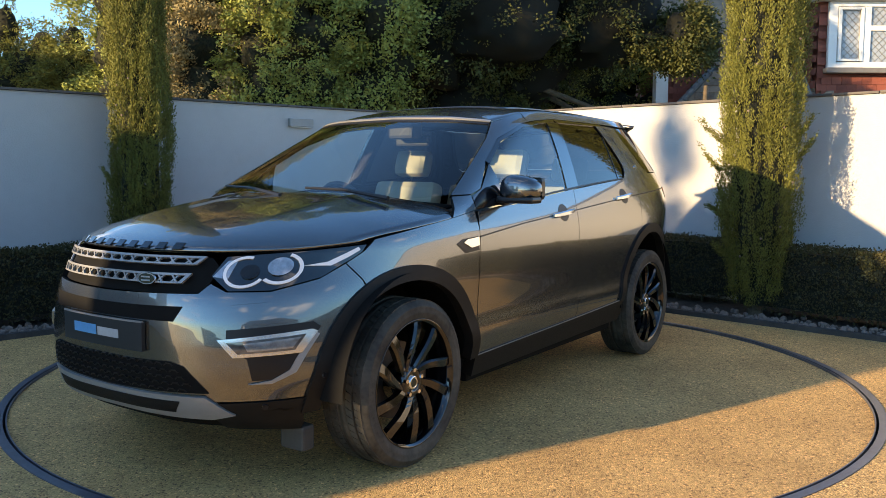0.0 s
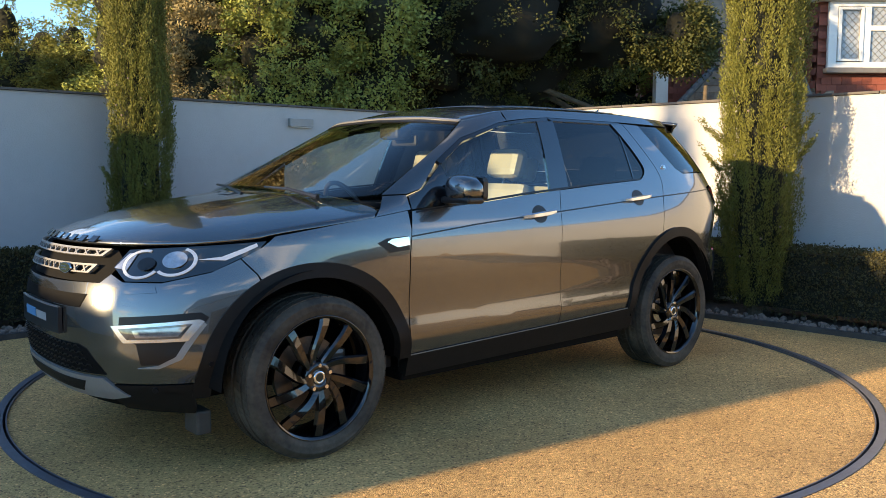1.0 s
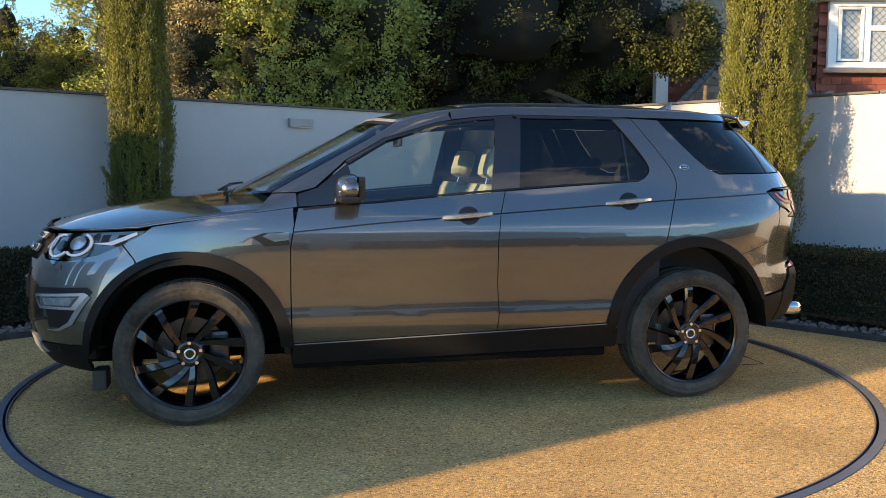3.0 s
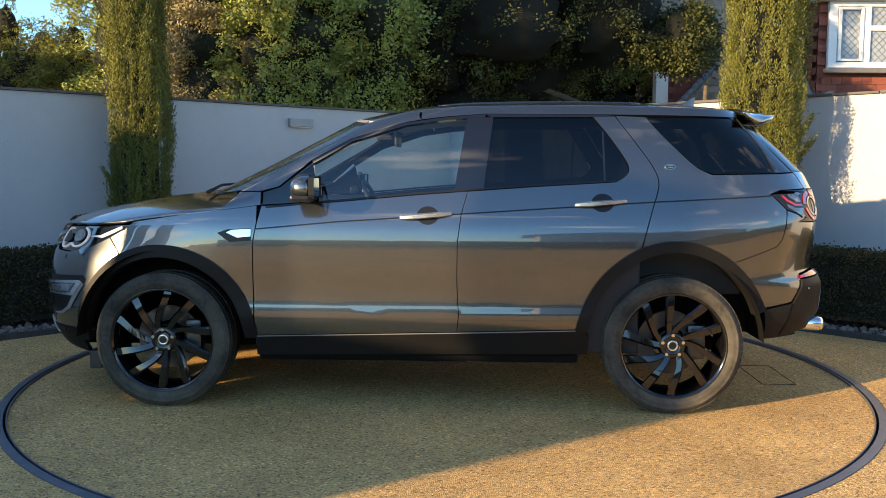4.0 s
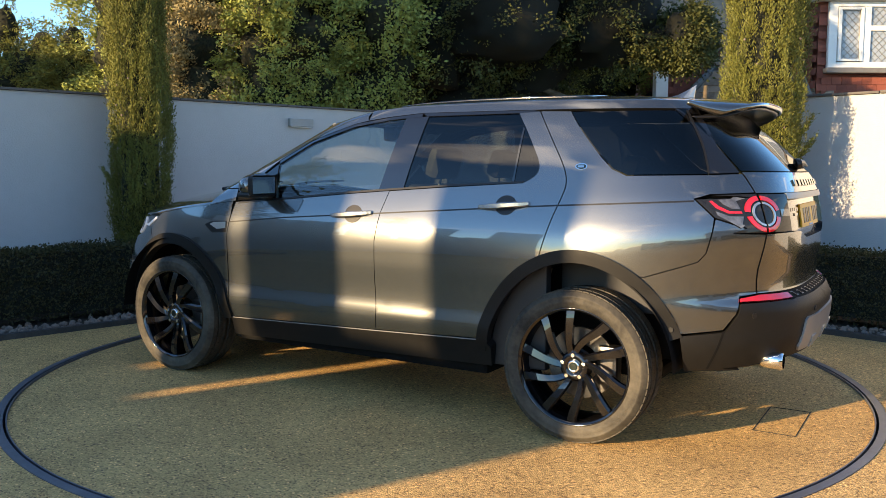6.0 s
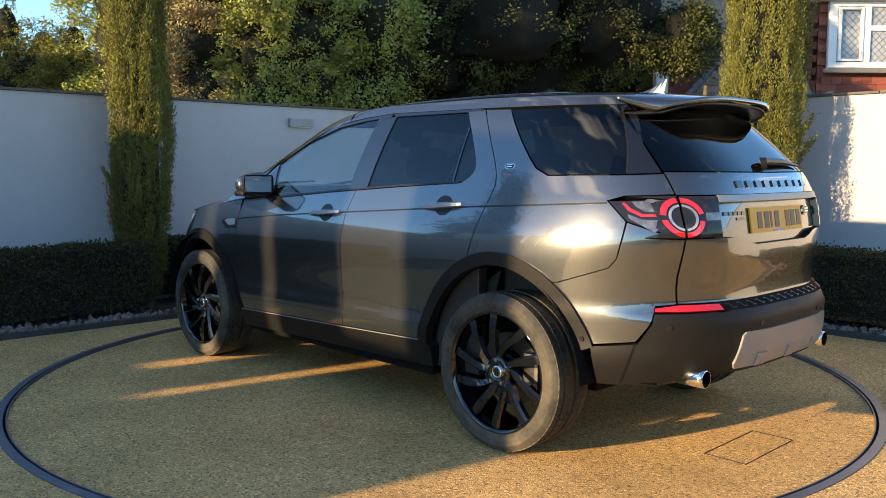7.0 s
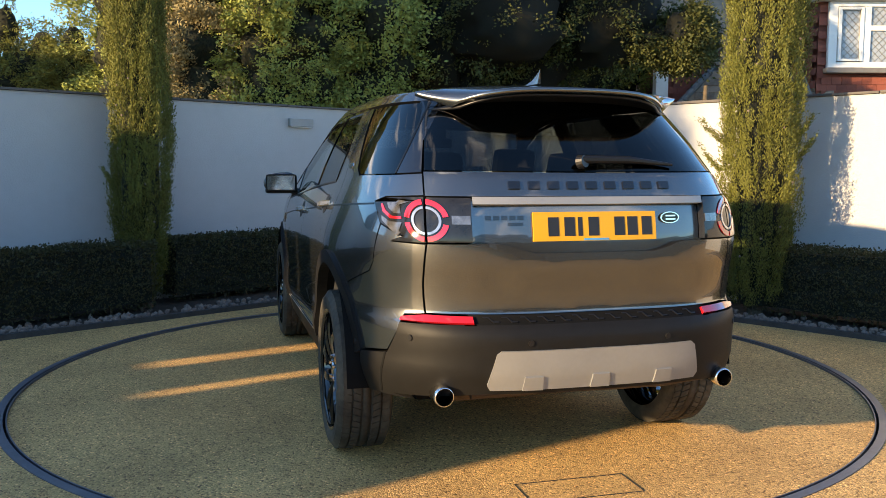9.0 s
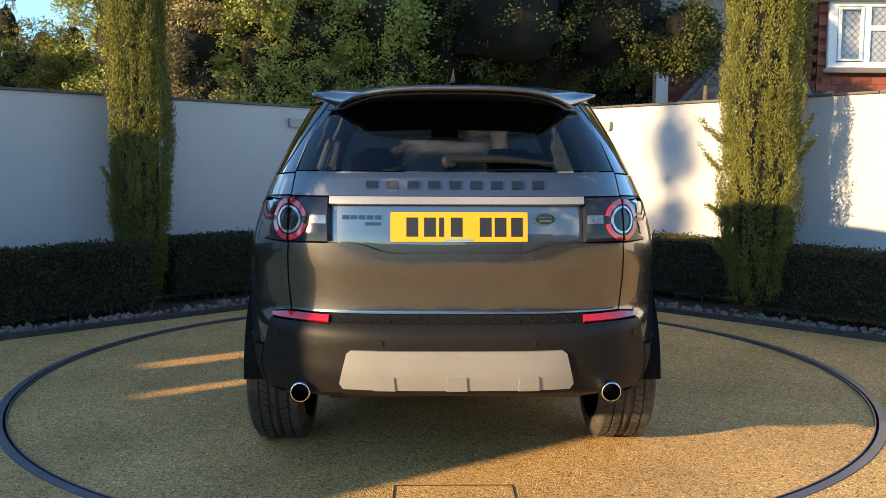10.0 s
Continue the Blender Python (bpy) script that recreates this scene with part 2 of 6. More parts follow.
# ---- the place: ground, turntable, walls, beds ----
TABLE_R = 2.4975
DECK_Z = -0.011       # the deck lies a little below its rim
WALL_H = 1.93
N_LEFT, N_RIGHT = Vector((-0.69, 0.724, 0)).normalized(), Vector((0.70, 0.714, 0)).normalized()
CORNER = Vector((0.102, 5.448, 0))
ALONG_LEFT = Vector((-N_LEFT.y, N_LEFT.x, 0))     # from the corner along each wall, towards the viewer
ALONG_RIGHT = Vector((N_RIGHT.y, -N_RIGHT.x, 0))


def ring_mesh(bm, r0, r1, z0, z1, seg=160):
    """A flat ring with square edges."""
    loops = [[bm.verts.new((r * math.cos(2 * math.pi * i / seg), r * math.sin(2 * math.pi * i / seg), z)) for i in range(seg)]
             for r, z in ((r0, z0), (r0, z1), (r1, z1), (r1, z0))]
    for a, b in zip(loops, loops[1:] + loops[:1]):
        for i in range(seg):
            j = (i + 1) % seg
            bm.faces.new((a[i], a[j], b[j], b[i]))
    bmesh.ops.recalc_face_normals(bm, faces=bm.faces[:])
    return bm


def build_ground():
    bm = bmesh.new()
    seg = 160
    radii = (TABLE_R + 0.050, 4, 8, 20, 60, 300, 2500)
    loops = [[bm.verts.new((r * math.cos(2 * math.pi * i / seg), r * math.sin(2 * math.pi * i / seg), 0)) for i in range(seg)] for r in radii]
    for a, b in zip(loops, loops[1:]):
        for i in range(seg):
            j = (i + 1) % seg
            bm.faces.new((a[i], b[i], b[j], a[j]))
    tagged(mesh_object("ground", bm, GRAVEL), "tan resin-bound gravel forecourt round a turntable", "ground", kind="structure")
    bm = bmesh.new()
    bmesh.ops.create_circle(bm, cap_ends=True, segments=96, radius=TABLE_R + 0.08, matrix=pose(0, 0, -0.09))
    tagged(mesh_object("pit_floor", bm, PIT), "dark pit under the turntable's rim", "pit", kind="structure")


def build_turntable():
    table = thing("turntable", "tan gravel-topped vehicle turntable flush with the forecourt", "turntable")
    bm = bmesh.new()
    bmesh.ops.create_cone(bm, cap_ends=True, segments=160, radius1=TABLE_R - 0.012, radius2=TABLE_R - 0.012, depth=0.06, matrix=pose(0, 0, DECK_Z - 0.03))
    part("deck", bm, GRAVEL, table)
    bm = ring_mesh(bmesh.new(), TABLE_R - 0.0115, TABLE_R - 0.005, -0.075, 0.003)
    part("rim_strip", bm, RING, table, "thin steel edge strip")
    # the hatch: thin dark joints round a gravel-filled lid
    x0, x1, y0, y1 = -2.165, -1.960, -0.265, 0.225
    for nm, b in (("joint", (x0, x0 + 0.004, y0, y1)), ("joint", (x1 - 0.004, x1, y0, y1)), ("joint", (x0 + 0.004, x1 - 0.004, y0, y0 + 0.004)), ("joint", (x0 + 0.004, x1 - 0.004, y1 - 0.004, y1))):
        bm = box(bmesh.new(), b[0], b[1], b[2], b[3], DECK_Z - 0.002, DECK_Z + 0.0025)
        part(nm, bm, PIT, table, "dark hatch joint")
    ring = mesh_object("turntable_ring", ring_mesh(bmesh.new(), TABLE_R + 0.008, TABLE_R + 0.0495, -0.09, 0.004), RING)
    tagged(ring, "grey steel frame ring set into the gravel", "ring", kind="structure")
    return table


def wall_piece(name, start, end, out, height, label, thick=0.22, coping=True):
    """A rendered wall from start to end; out points away from its face."""
    bm = bmesh.new()
    d = (end - start)
    L = d.length
    d.normalize()
    m = Matrix((d.to_4d(), out.to_4d(), Vector((0, 0, 1, 0)), Vector((0, 0, 0, 1)))).transposed()
    m.translation = start
    m[3][3] = 1
    for r in range(3):
        m[3][r] = 0
    box(bm, 0, L, 0, thick, -0.05, height, m=m)
    w = mesh_object(name, bm, RENDERED)
    tagged(w, label, "wall", kind="structure")
    if coping:
        n = max(int(L / 0.6), 1)
        for i in range(n):
            rnd = random.uniform(-0.004, 0.004)
            bm = box(bmesh.new(), i * L / n + 0.003, (i + 1) * L / n - 0.003, -0.025, thick + 0.025, height + 0.002, height + 0.024 + rnd, 0.004, m)
            part("coping_tile", bm, COPING, w)
    return w


def build_walls():
    far_l = CORNER + ALONG_LEFT * 14.0
    far_r = CORNER + ALONG_RIGHT * 12.0
    wall_piece("wall_west", CORNER + N_LEFT * 0.0, far_l, N_LEFT, WALL_H, "white rendered garden wall in shade with dark coping")
    wall_piece("wall_east", CORNER + ALONG_RIGHT * 0.002, far_r, N_RIGHT, WALL_H, "white rendered garden wall with dappled low sunlight")
    # slim lights on the walls
    for nm, along, normal, s, z, hw in (("wall_light", ALONG_LEFT, N_LEFT, 2.27, 1.77, 0.15), ("wall_light", ALONG_RIGHT, N_RIGHT, 2.34, 1.745, 0.06)):
        p = CORNER + along * s
        w = thing(nm, "slim grey wall light on the white wall", "wall light", group="wall lights")
        m = Matrix.Translation(p + Vector((0, 0, z))) @ Matrix.Rotation(math.atan2(along.y, along.x), 4, "Z")
        sgn = 1 if (Matrix.Rotation(math.atan2(along.y, along.x), 3, "Z") @ Vector((0, 1, 0))).dot(normal) < 0 else -1
        bm = box(bmesh.new(), -hw, hw, min(0, sgn * 0.05), max(0, sgn * 0.05), -0.045, 0.04, 0.006, m)
        part("housing", bm, LAMP_GREY, w)
        bm = box(bmesh.new(), -hw + 0.02, hw - 0.02, min(sgn * 0.008, sgn * 0.04), max(sgn * 0.008, sgn * 0.04), -0.052, -0.046, 0, m)
        part("diffuser", bm, WHITE_PAINT, w)


def kerb_line(offset):
    """The bed's edge: two straights joined by an arc, offset outwards."""
    pts = []
    dl, dr = 1.0, 1.0
    # straights lie 1 m before each wall
    k = Matrix(((N_LEFT.x, N_LEFT.y), (N_RIGHT.x, N_RIGHT.y)))
    rhs = Vector((N_LEFT.dot(CORNER) - dl + offset, N_RIGHT.dot(CORNER) - dr + offset))
    c = k.inverted() @ rhs
    c = Vector((c.x, c.y, 0))
    pts = [c + ALONG_LEFT * s for s in np.linspace(9.0, 1.35, 26)]
    p0, p2 = c + ALONG_LEFT * 1.35, c + ALONG_RIGHT * 1.35
    for t in np.linspace(0, 1, 13)[1:-1]:
        pts.append(p0 * (1 - t) ** 2 + c * 2 * t * (1 - t) + p2 * t * t)
    pts += [c + ALONG_RIGHT * s for s in np.linspace(1.35, 9.0, 26)]
    return pts


def ribbon(bm, inner, outer, z0, z1):
    rows = [[bm.verts.new((p.x, p.y, z)) for p in line] for line, z in ((inner, z0), (inner, z1), (outer, z1), (outer, z0))]
    for a, b in zip(rows, rows[1:]):
        for i in range(len(inner) - 1):
            bm.faces.new((a[i], a[i + 1], b[i + 1], b[i]))
    bmesh.ops.recalc_face_normals(bm, faces=bm.faces[:])
    return bm


def build_beds():
    k0, k1, k2 = kerb_line(0.0), kerb_line(0.045), kerb_line(1.0)
    tagged(mesh_object("kerb_edging", ribbon(bmesh.new(), k0, k1, -0.05, 0.042), KERB), "dark edging strip along the planting bed", "kerb", kind="structure")
    tagged(mesh_object("bed_soil", ribbon(bmesh.new(), k1, k2, -0.05, 0.022), SOIL), "dark soil planting bed along the walls", "soil", kind="structure")
    # loose stones on the bed
    rng = np.random.default_rng(5)
    base = bmesh.new()
    bmesh.ops.create_icosphere(base, subdivisions=1, radius=1.0)
    bv = np.array([v.co[:] for v in base.verts])
    bf = np.array([[v.index for v in f.verts] for f in base.faces])
    base.free()
    ke = kerb_line(0.07)
    V, F, n = [], [], 0
    for i in range(1700):
        s = rng.uniform(0, len(ke) - 1.001)
        j = int(s)
        p = ke[j].lerp(ke[j + 1], s - j)
        if p.length > 6.0:
            continue
        out = (p - Vector((0, 0, 0))).normalized()
        p = p + out * abs(rng.normal(0, 0.13))
        sz = rng.uniform(0.010, 0.030)
        q = bv * (sz * rng.uniform(0.7, 1.3, 3)) * (1 + rng.normal(0, 0.10, (len(bv), 1)))
        a = rng.uniform(0, 6.28)
        q = q @ np.array([[math.cos(a), -math.sin(a), 0], [math.sin(a), math.cos(a), 0], [0, 0, 1]])
        V.append(q + np.array([p.x, p.y, 0.022 + sz * 0.4]))
        F.append(bf + n)
        n += len(bv)
    st = from_arrays("bed_stones", np.concatenate(V), np.concatenate(F), STONE)
    tagged(st, "loose grey and tan stones along the planting bed", "stones", kind="stuff")


# ---- foliage ----
def leaf_cloud(name, centres, ways, size, mat, parent, rng, slim=0.45, jitter=0.5):
    """Many small leaves: at each centre a four-sided blade that grows along its way."""
    n = len(centres)
    w = ways + rng.normal(0, jitter, (n, 3))
    w /= np.linalg.norm(w, axis=1)[:, None] + 1e-9
    out = ways * np.array([1.0, 1.0, 0.2])
    out /= np.linalg.norm(out, axis=1)[:, None] + 1e-9
    side = np.cross(w, out + rng.normal(0, 0.5, (n, 3)))
    side /= np.linalg.norm(side, axis=1)[:, None] + 1e-9
    s = (size * rng.uniform(0.6, 1.4, n))[:, None]
    a = centres
    b = centres + w * s * 0.5 + side * s * slim * 0.5
    c = centres + w * s
    d = centres + w * s * 0.5 - side * s * slim * 0.5
    V = np.stack([a, b, c, d], 1).reshape(-1, 3)
    F = np.arange(4 * n).reshape(-1, 4)
    return from_arrays(name, V, F, mat, parent)


def lumpy(name, radii, centre, mat, parent, seed, amount=0.18, sub=4):
    bm = bmesh.new()
    bmesh.ops.create_icosphere(bm, subdivisions=sub, radius=1.0)
    for v in bm.verts:
        k = 1 + amount * noise.noise(v.co * 2.3 + Vector((seed * 7.1, 0, 0))) + 0.5 * amount * noise.noise(v.co * 6.0 + Vector((0, seed * 3.3, 0)))
        v.co = Vector((centre[0] + v.co.x * radii[0] * k, centre[1] + v.co.y * radii[1] * k, centre[2] + v.co.z * radii[2] * k))
    return part(name, bm, mat, parent, smooth=True)


def build_cypress(at, height, radius, seed, label, loose=()):
    """A columnar cypress: a bare foot, a dark core for the shade inside and dense upright sprays."""
    rng = np.random.default_rng(seed)
    t = thing("cypress_tree", label, "cypress", group="columnar cypresses", at=at)
    bm = bmesh.new()
    for k in range(5):
        a = rng.uniform(0, 6.28)
        q = Vector((math.cos(a), math.sin(a), 0))
        tube(bm, q * 0.035, q * 0.10 + Vector((0, 0, 0.7)), 0.035, 0.02, 8)
    tube(bm, (0, 0, -0.02), (0, 0, height * 0.9), 0.07, 0.01, 10)
    part("trunk", bm, BARK, t)

    def rad(z):
        u = z / height
        k = np.where(u < 0.16, 0.52 + 0.48 * (np.clip(u, 0, 1) / 0.16) ** 0.8, 1.0) * np.where(u > 0.55, 1 - (np.clip(u - 0.55, 0, 1) / 0.45) ** 1.8 * 0.9, 1.0)
        return radius * k
    # solid near-black body: the shade between the plumes is put into its colour
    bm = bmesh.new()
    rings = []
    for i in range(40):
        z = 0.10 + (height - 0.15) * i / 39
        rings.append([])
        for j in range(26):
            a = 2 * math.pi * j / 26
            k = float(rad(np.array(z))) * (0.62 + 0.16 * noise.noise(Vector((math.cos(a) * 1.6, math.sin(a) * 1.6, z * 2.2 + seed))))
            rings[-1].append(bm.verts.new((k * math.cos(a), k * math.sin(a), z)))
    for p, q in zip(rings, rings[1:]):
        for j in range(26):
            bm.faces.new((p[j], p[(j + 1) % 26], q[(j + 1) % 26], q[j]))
    part("shade_core", bm, CYPRESS_SHADE, t, smooth=True)
    # upright plumes, each a bundle of small blades
    C, W = [], []
    for i in range(2300):
        z0 = height * rng.uniform(0.015, 0.97) ** 0.95
        a = rng.uniform(0, 6.28)
        lump = noise.noise(Vector((math.cos(a) * 2.6, math.sin(a) * 2.6, z0 * 0.9 + seed * 2)))
        rib = noise.noise(Vector((math.cos(a) * 7.0, math.sin(a) * 7.0, z0 * 1.6 + seed * 5)))
        if lump + 0.8 * rib < -0.36:
            continue
        r = float(rad(np.array(z0))) * (1 + 0.34 * lump + 0.16 * rib) * rng.uniform(0.70, 0.97)
        ln = rng.uniform(0.14, 0.40)
        m = 112
        u = rng.uniform(0, 1, m)
        wide = 0.019 * (1 - 0.75 * u) + 0.004
        swing = rng.normal(0, 0.06) * u
        cen = np.stack([(r + 0.10 * ln * u) * np.cos(a + swing) + rng.normal(0, 1, m) * wide,
                        (r + 0.10 * ln * u) * np.sin(a + swing) + rng.normal(0, 1, m) * wide, z0 + ln * u], 1)
        C.append(cen)
        W.append(np.tile([0.40 * math.cos(a), 0.40 * math.sin(a), 1.0], (m, 1)))
    for z0, a, ln, lift in loose:        # sprays that stick out
        for b in range(5):
            aa, m = a + rng.normal(0, 0.10), 130
            u = rng.uniform(0.35, 1, m) * rng.uniform(0.6, 1.0)
            r = radius * 0.7 + ln * u
            C.append(np.stack([r * np.cos(aa) + rng.normal(0, 0.012, m), r * np.sin(aa) + rng.normal(0, 0.012, m), z0 + lift * u ** 1.4 + rng.normal(0, 0.012, m)], 1))
            W.append(np.tile([0.8 * math.cos(aa), 0.8 * math.sin(aa), 0.5], (m, 1)))
    leaf_cloud("foliage", np.concatenate(C), np.concatenate(W), 0.021, CYPRESS, t, rng, 0.34, 0.35)
    # pale cones
    for i in range(16):
        z0, a = rng.uniform(0.4, 2.4), rng.uniform(3.3, 6.1)
        r = float(rad(np.array(z0))) * 1.0
        bm = bmesh.new()
        bmesh.ops.create_icosphere(bm, subdivisions=1, radius=0.011, matrix=pose(r * math.cos(a), r * math.sin(a), z0))
        part("cone", bm, STONE, t)
    return t


def build_hedge(start, end, depth_way, depth, height, seed):
    """A clipped box hedge between two points."""
    rng = np.random.default_rng(seed)
    d = end - start
    L = d.length
    d.normalize()
    h = thing("box_hedge", "dark clipped box hedge, before the white wall or out of view", "hedge", group="clipped hedges")
    m = Matrix.Translation(start) @ Matrix.Rotation(math.atan2(d.y, d.x), 4, "Z")
    flip = 1 if (m.to_3x3() @ Vector((0, 1, 0))).dot(depth_way) > 0 else -1
    # solid block behind the leaves, its dark colour holds the hedge's inner shade
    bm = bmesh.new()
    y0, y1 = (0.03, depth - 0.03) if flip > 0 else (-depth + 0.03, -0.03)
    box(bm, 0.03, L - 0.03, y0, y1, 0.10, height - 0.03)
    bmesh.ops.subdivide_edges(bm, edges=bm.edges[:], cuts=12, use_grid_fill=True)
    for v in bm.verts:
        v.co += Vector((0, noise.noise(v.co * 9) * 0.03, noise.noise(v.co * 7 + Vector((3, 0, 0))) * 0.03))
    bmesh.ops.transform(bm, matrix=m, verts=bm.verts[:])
    part("shade_core", bm, BOX_SHADE, h)
    for i in range(int(min(L, 5) / 0.30)):
        bm = bmesh.new()
        x = 0.1 + i * 0.30 + rng.uniform(-0.05, 0.05)
        tube(bm, m @ Vector((x, flip * depth * 0.35, 0)), m @ Vector((x + rng.uniform(-0.06, 0.06), flip * depth * 0.3, 0.3)), 0.012, 0.006, 6)
        part("stem", bm, BARK, h)
    n = int((7500 if L < 4.5 else 1500) * L)
    f = rng.uniform(0, 1, n)
    x = rng.uniform(0, L, n)
    y = np.where(f < 0.50, rng.normal(0.0, 0.014, n), np.where(f < 0.86, rng.uniform(0, depth, n), rng.normal(depth, 0.014, n)))
    z = np.where((f >= 0.50) & (f < 0.86), height + rng.normal(-0.01, 0.018, n), 0.05 + (height - 0.05) * rng.uniform(0, 1, n) ** 0.8)
    endcap = rng.uniform(0, 1, n) < 0.08
    x = np.where(endcap, np.where(rng.uniform(0, 1, n) < 0.5, 0, L) + rng.normal(0, 0.015, n), x)
    y = np.where(endcap, rng.uniform(0, depth, n), y)
    wob = np.array([noise.noise(Vector((a * 3, b * 4, c * 5))) for a, b, c in zip(x, y, z)]) * 0.035
    z = z + np.where(f >= 0.5, wob, 0)
    y = y + np.where(f < 0.5, wob, 0)
    pts = np.stack([x, y * flip, z], 1)
    M = np.array(m)
    pts = pts @ M[:3, :3].T + M[:3, 3]
    ways = np.tile(np.array([-depth_way.x * 0.6, -depth_way.y * 0.6, 0.7]), (n, 1))
    leaf_cloud("foliage", pts, ways, 0.022 if L < 4.5 else 0.06, BOX, h, rng, 0.6, 0.8)
    return h


def build_tree(name, label, at, blobs, mat, leaf, count, seed, category="tree", feather=0.0, trunk=True, limbs=(), kind_slim=0.5, gaps=-0.10):
    """A tree: tapered trunk and limbs, dark cores for the shade inside, a crown of many small leaves set in clumps."""
    rng = np.random.default_rng(seed)
    t = thing(name, label, category, at=at)
    top = max(b[2] + b[5] for b in blobs)
    if trunk:
        bm = bmesh.new()
        tube(bm, (0, 0, -0.05), (0.05, 0, top * 0.7), 0.10, 0.03, 12)
        for b in blobs[:7]:
            tube(bm, (0, 0, max(b[2] - b[5] * 0.9, 0.5)), (b[0], b[1], b[2]), 0.035, 0.015, 7)
        part("trunk", bm, BARK, t)
    for i, (a, b) in enumerate(limbs):
        part("limb", tube(bmesh.new(), a, b, 0.05, 0.02, 8), BARK, t)
    vol = np.array([(b[3] * b[4] * b[5]) ** (2 / 3) for b in blobs])
    C, W = [], []
    for i, b in enumerate(blobs):
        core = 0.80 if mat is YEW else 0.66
        lumpy("shade_core", (b[3] * core, b[4] * core, b[5] * core), b[:3], TREE_SHADE if mat is YEW else LEAF_SHADE, t, seed + i, 0.30, 3)
        n_clump = max(int(1.7 * count / 44 * vol[i] / vol.sum()), 5)
        for k in range(n_clump):
            d = rng.normal(0, 1, 3)
            d /= np.linalg.norm(d)
            kk = 1 + 0.20 * noise.noise(Vector(d) * 2.5 + Vector((seed + i, 0, 0)))
            p = np.array(b[:3]) + d * np.array(b[3:6]) * kk * rng.uniform(0.78 if mat is YEW else 0.62, 1.04)
            if noise.noise(Vector(p) * 2.4 + Vector((seed, 0, 0))) + 0.6 * noise.noise(Vector(p) * 6.0) < gaps:
                continue
            m = 62
            spread = leaf * 1.7
            out = np.array([d[0], d[1], d[2] * 0.6 - 0.15])
            along = rng.uniform(0, 1, (m, 1))
            C.append(p + out * along * leaf * (2.0 + 7 * feather) + rng.normal(0, spread * (1 - 0.65 * feather), (m, 3)) * (1.2 - 0.7 * along))
            W.append(np.tile(out + np.array([0, 0, 0.15]), (m, 1)))
    leaf_cloud("crown", np.concatenate(C), np.concatenate(W), leaf, mat, t, rng, kind_slim, 0.7)
    return t


def build_planting():
    build_cypress((-2.69, 2.26, 0.02), 4.6, 0.24, 11, "columnar cypress with its top and one flank lit by low sun",
                  [(1.05, 3.4, 0.16, 0.22)])
    build_cypress((2.74, 1.98, 0.02), 4.4, 0.335, 12, "columnar cypress with loose side sprays before a sunlit wall",
                  [(1.20, 3.0, 0.28, 0.30), (1.45, 3.2, 0.30, 0.25), (1.30, 6.1, 0.22, 0.30), (1.5, 5.9, 0.18, 0.25), (0.85, 3.0, 0.20, 0.12), (0.5, 3.1, 0.16, 0.15)])
    for along, normal, spans, seed in ((ALONG_LEFT, N_LEFT, ((0.9, 3.95, 0.42), (4.25, 8.0, 0.68)), 21), (ALONG_RIGHT, N_RIGHT, ((0.9, 3.95, 0.42), (4.25, 8.0, 0.68)), 31)):
        for i, (s0, s1, off) in enumerate(spans):
            a = CORNER + along * s0 - normal * off
            b = CORNER + along * s1 - normal * off
            build_hedge(a, b, normal, 0.34, 0.625 if i == 0 else 0.62, seed + i)


def blob_set(seed, x0, x1, y0, y1, z0, z1, r0, r1, n):
    rng = np.random.default_rng(seed)
    return [(rng.uniform(x0, x1), rng.uniform(y0, y1), rng.uniform(z0, z1), rng.uniform(r0, r1), rng.uniform(r0, r1), rng.uniform(r0, r1)) for _ in range(n)]


def column(seed, x, z0, z1, r, n):
    """Overlapping lumps stacked into a tall dense crown."""
    rng = np.random.default_rng(seed)
    return [(x + rng.uniform(-0.25, 0.25) * r, rng.uniform(-0.3, 0.3) * r, z0 + (z1 - z0) * i / (n - 1), r * rng.uniform(0.8, 1.15), r * rng.uniform(0.8, 1.0), r * rng.uniform(0.8, 1.1)) for i in range(n)]


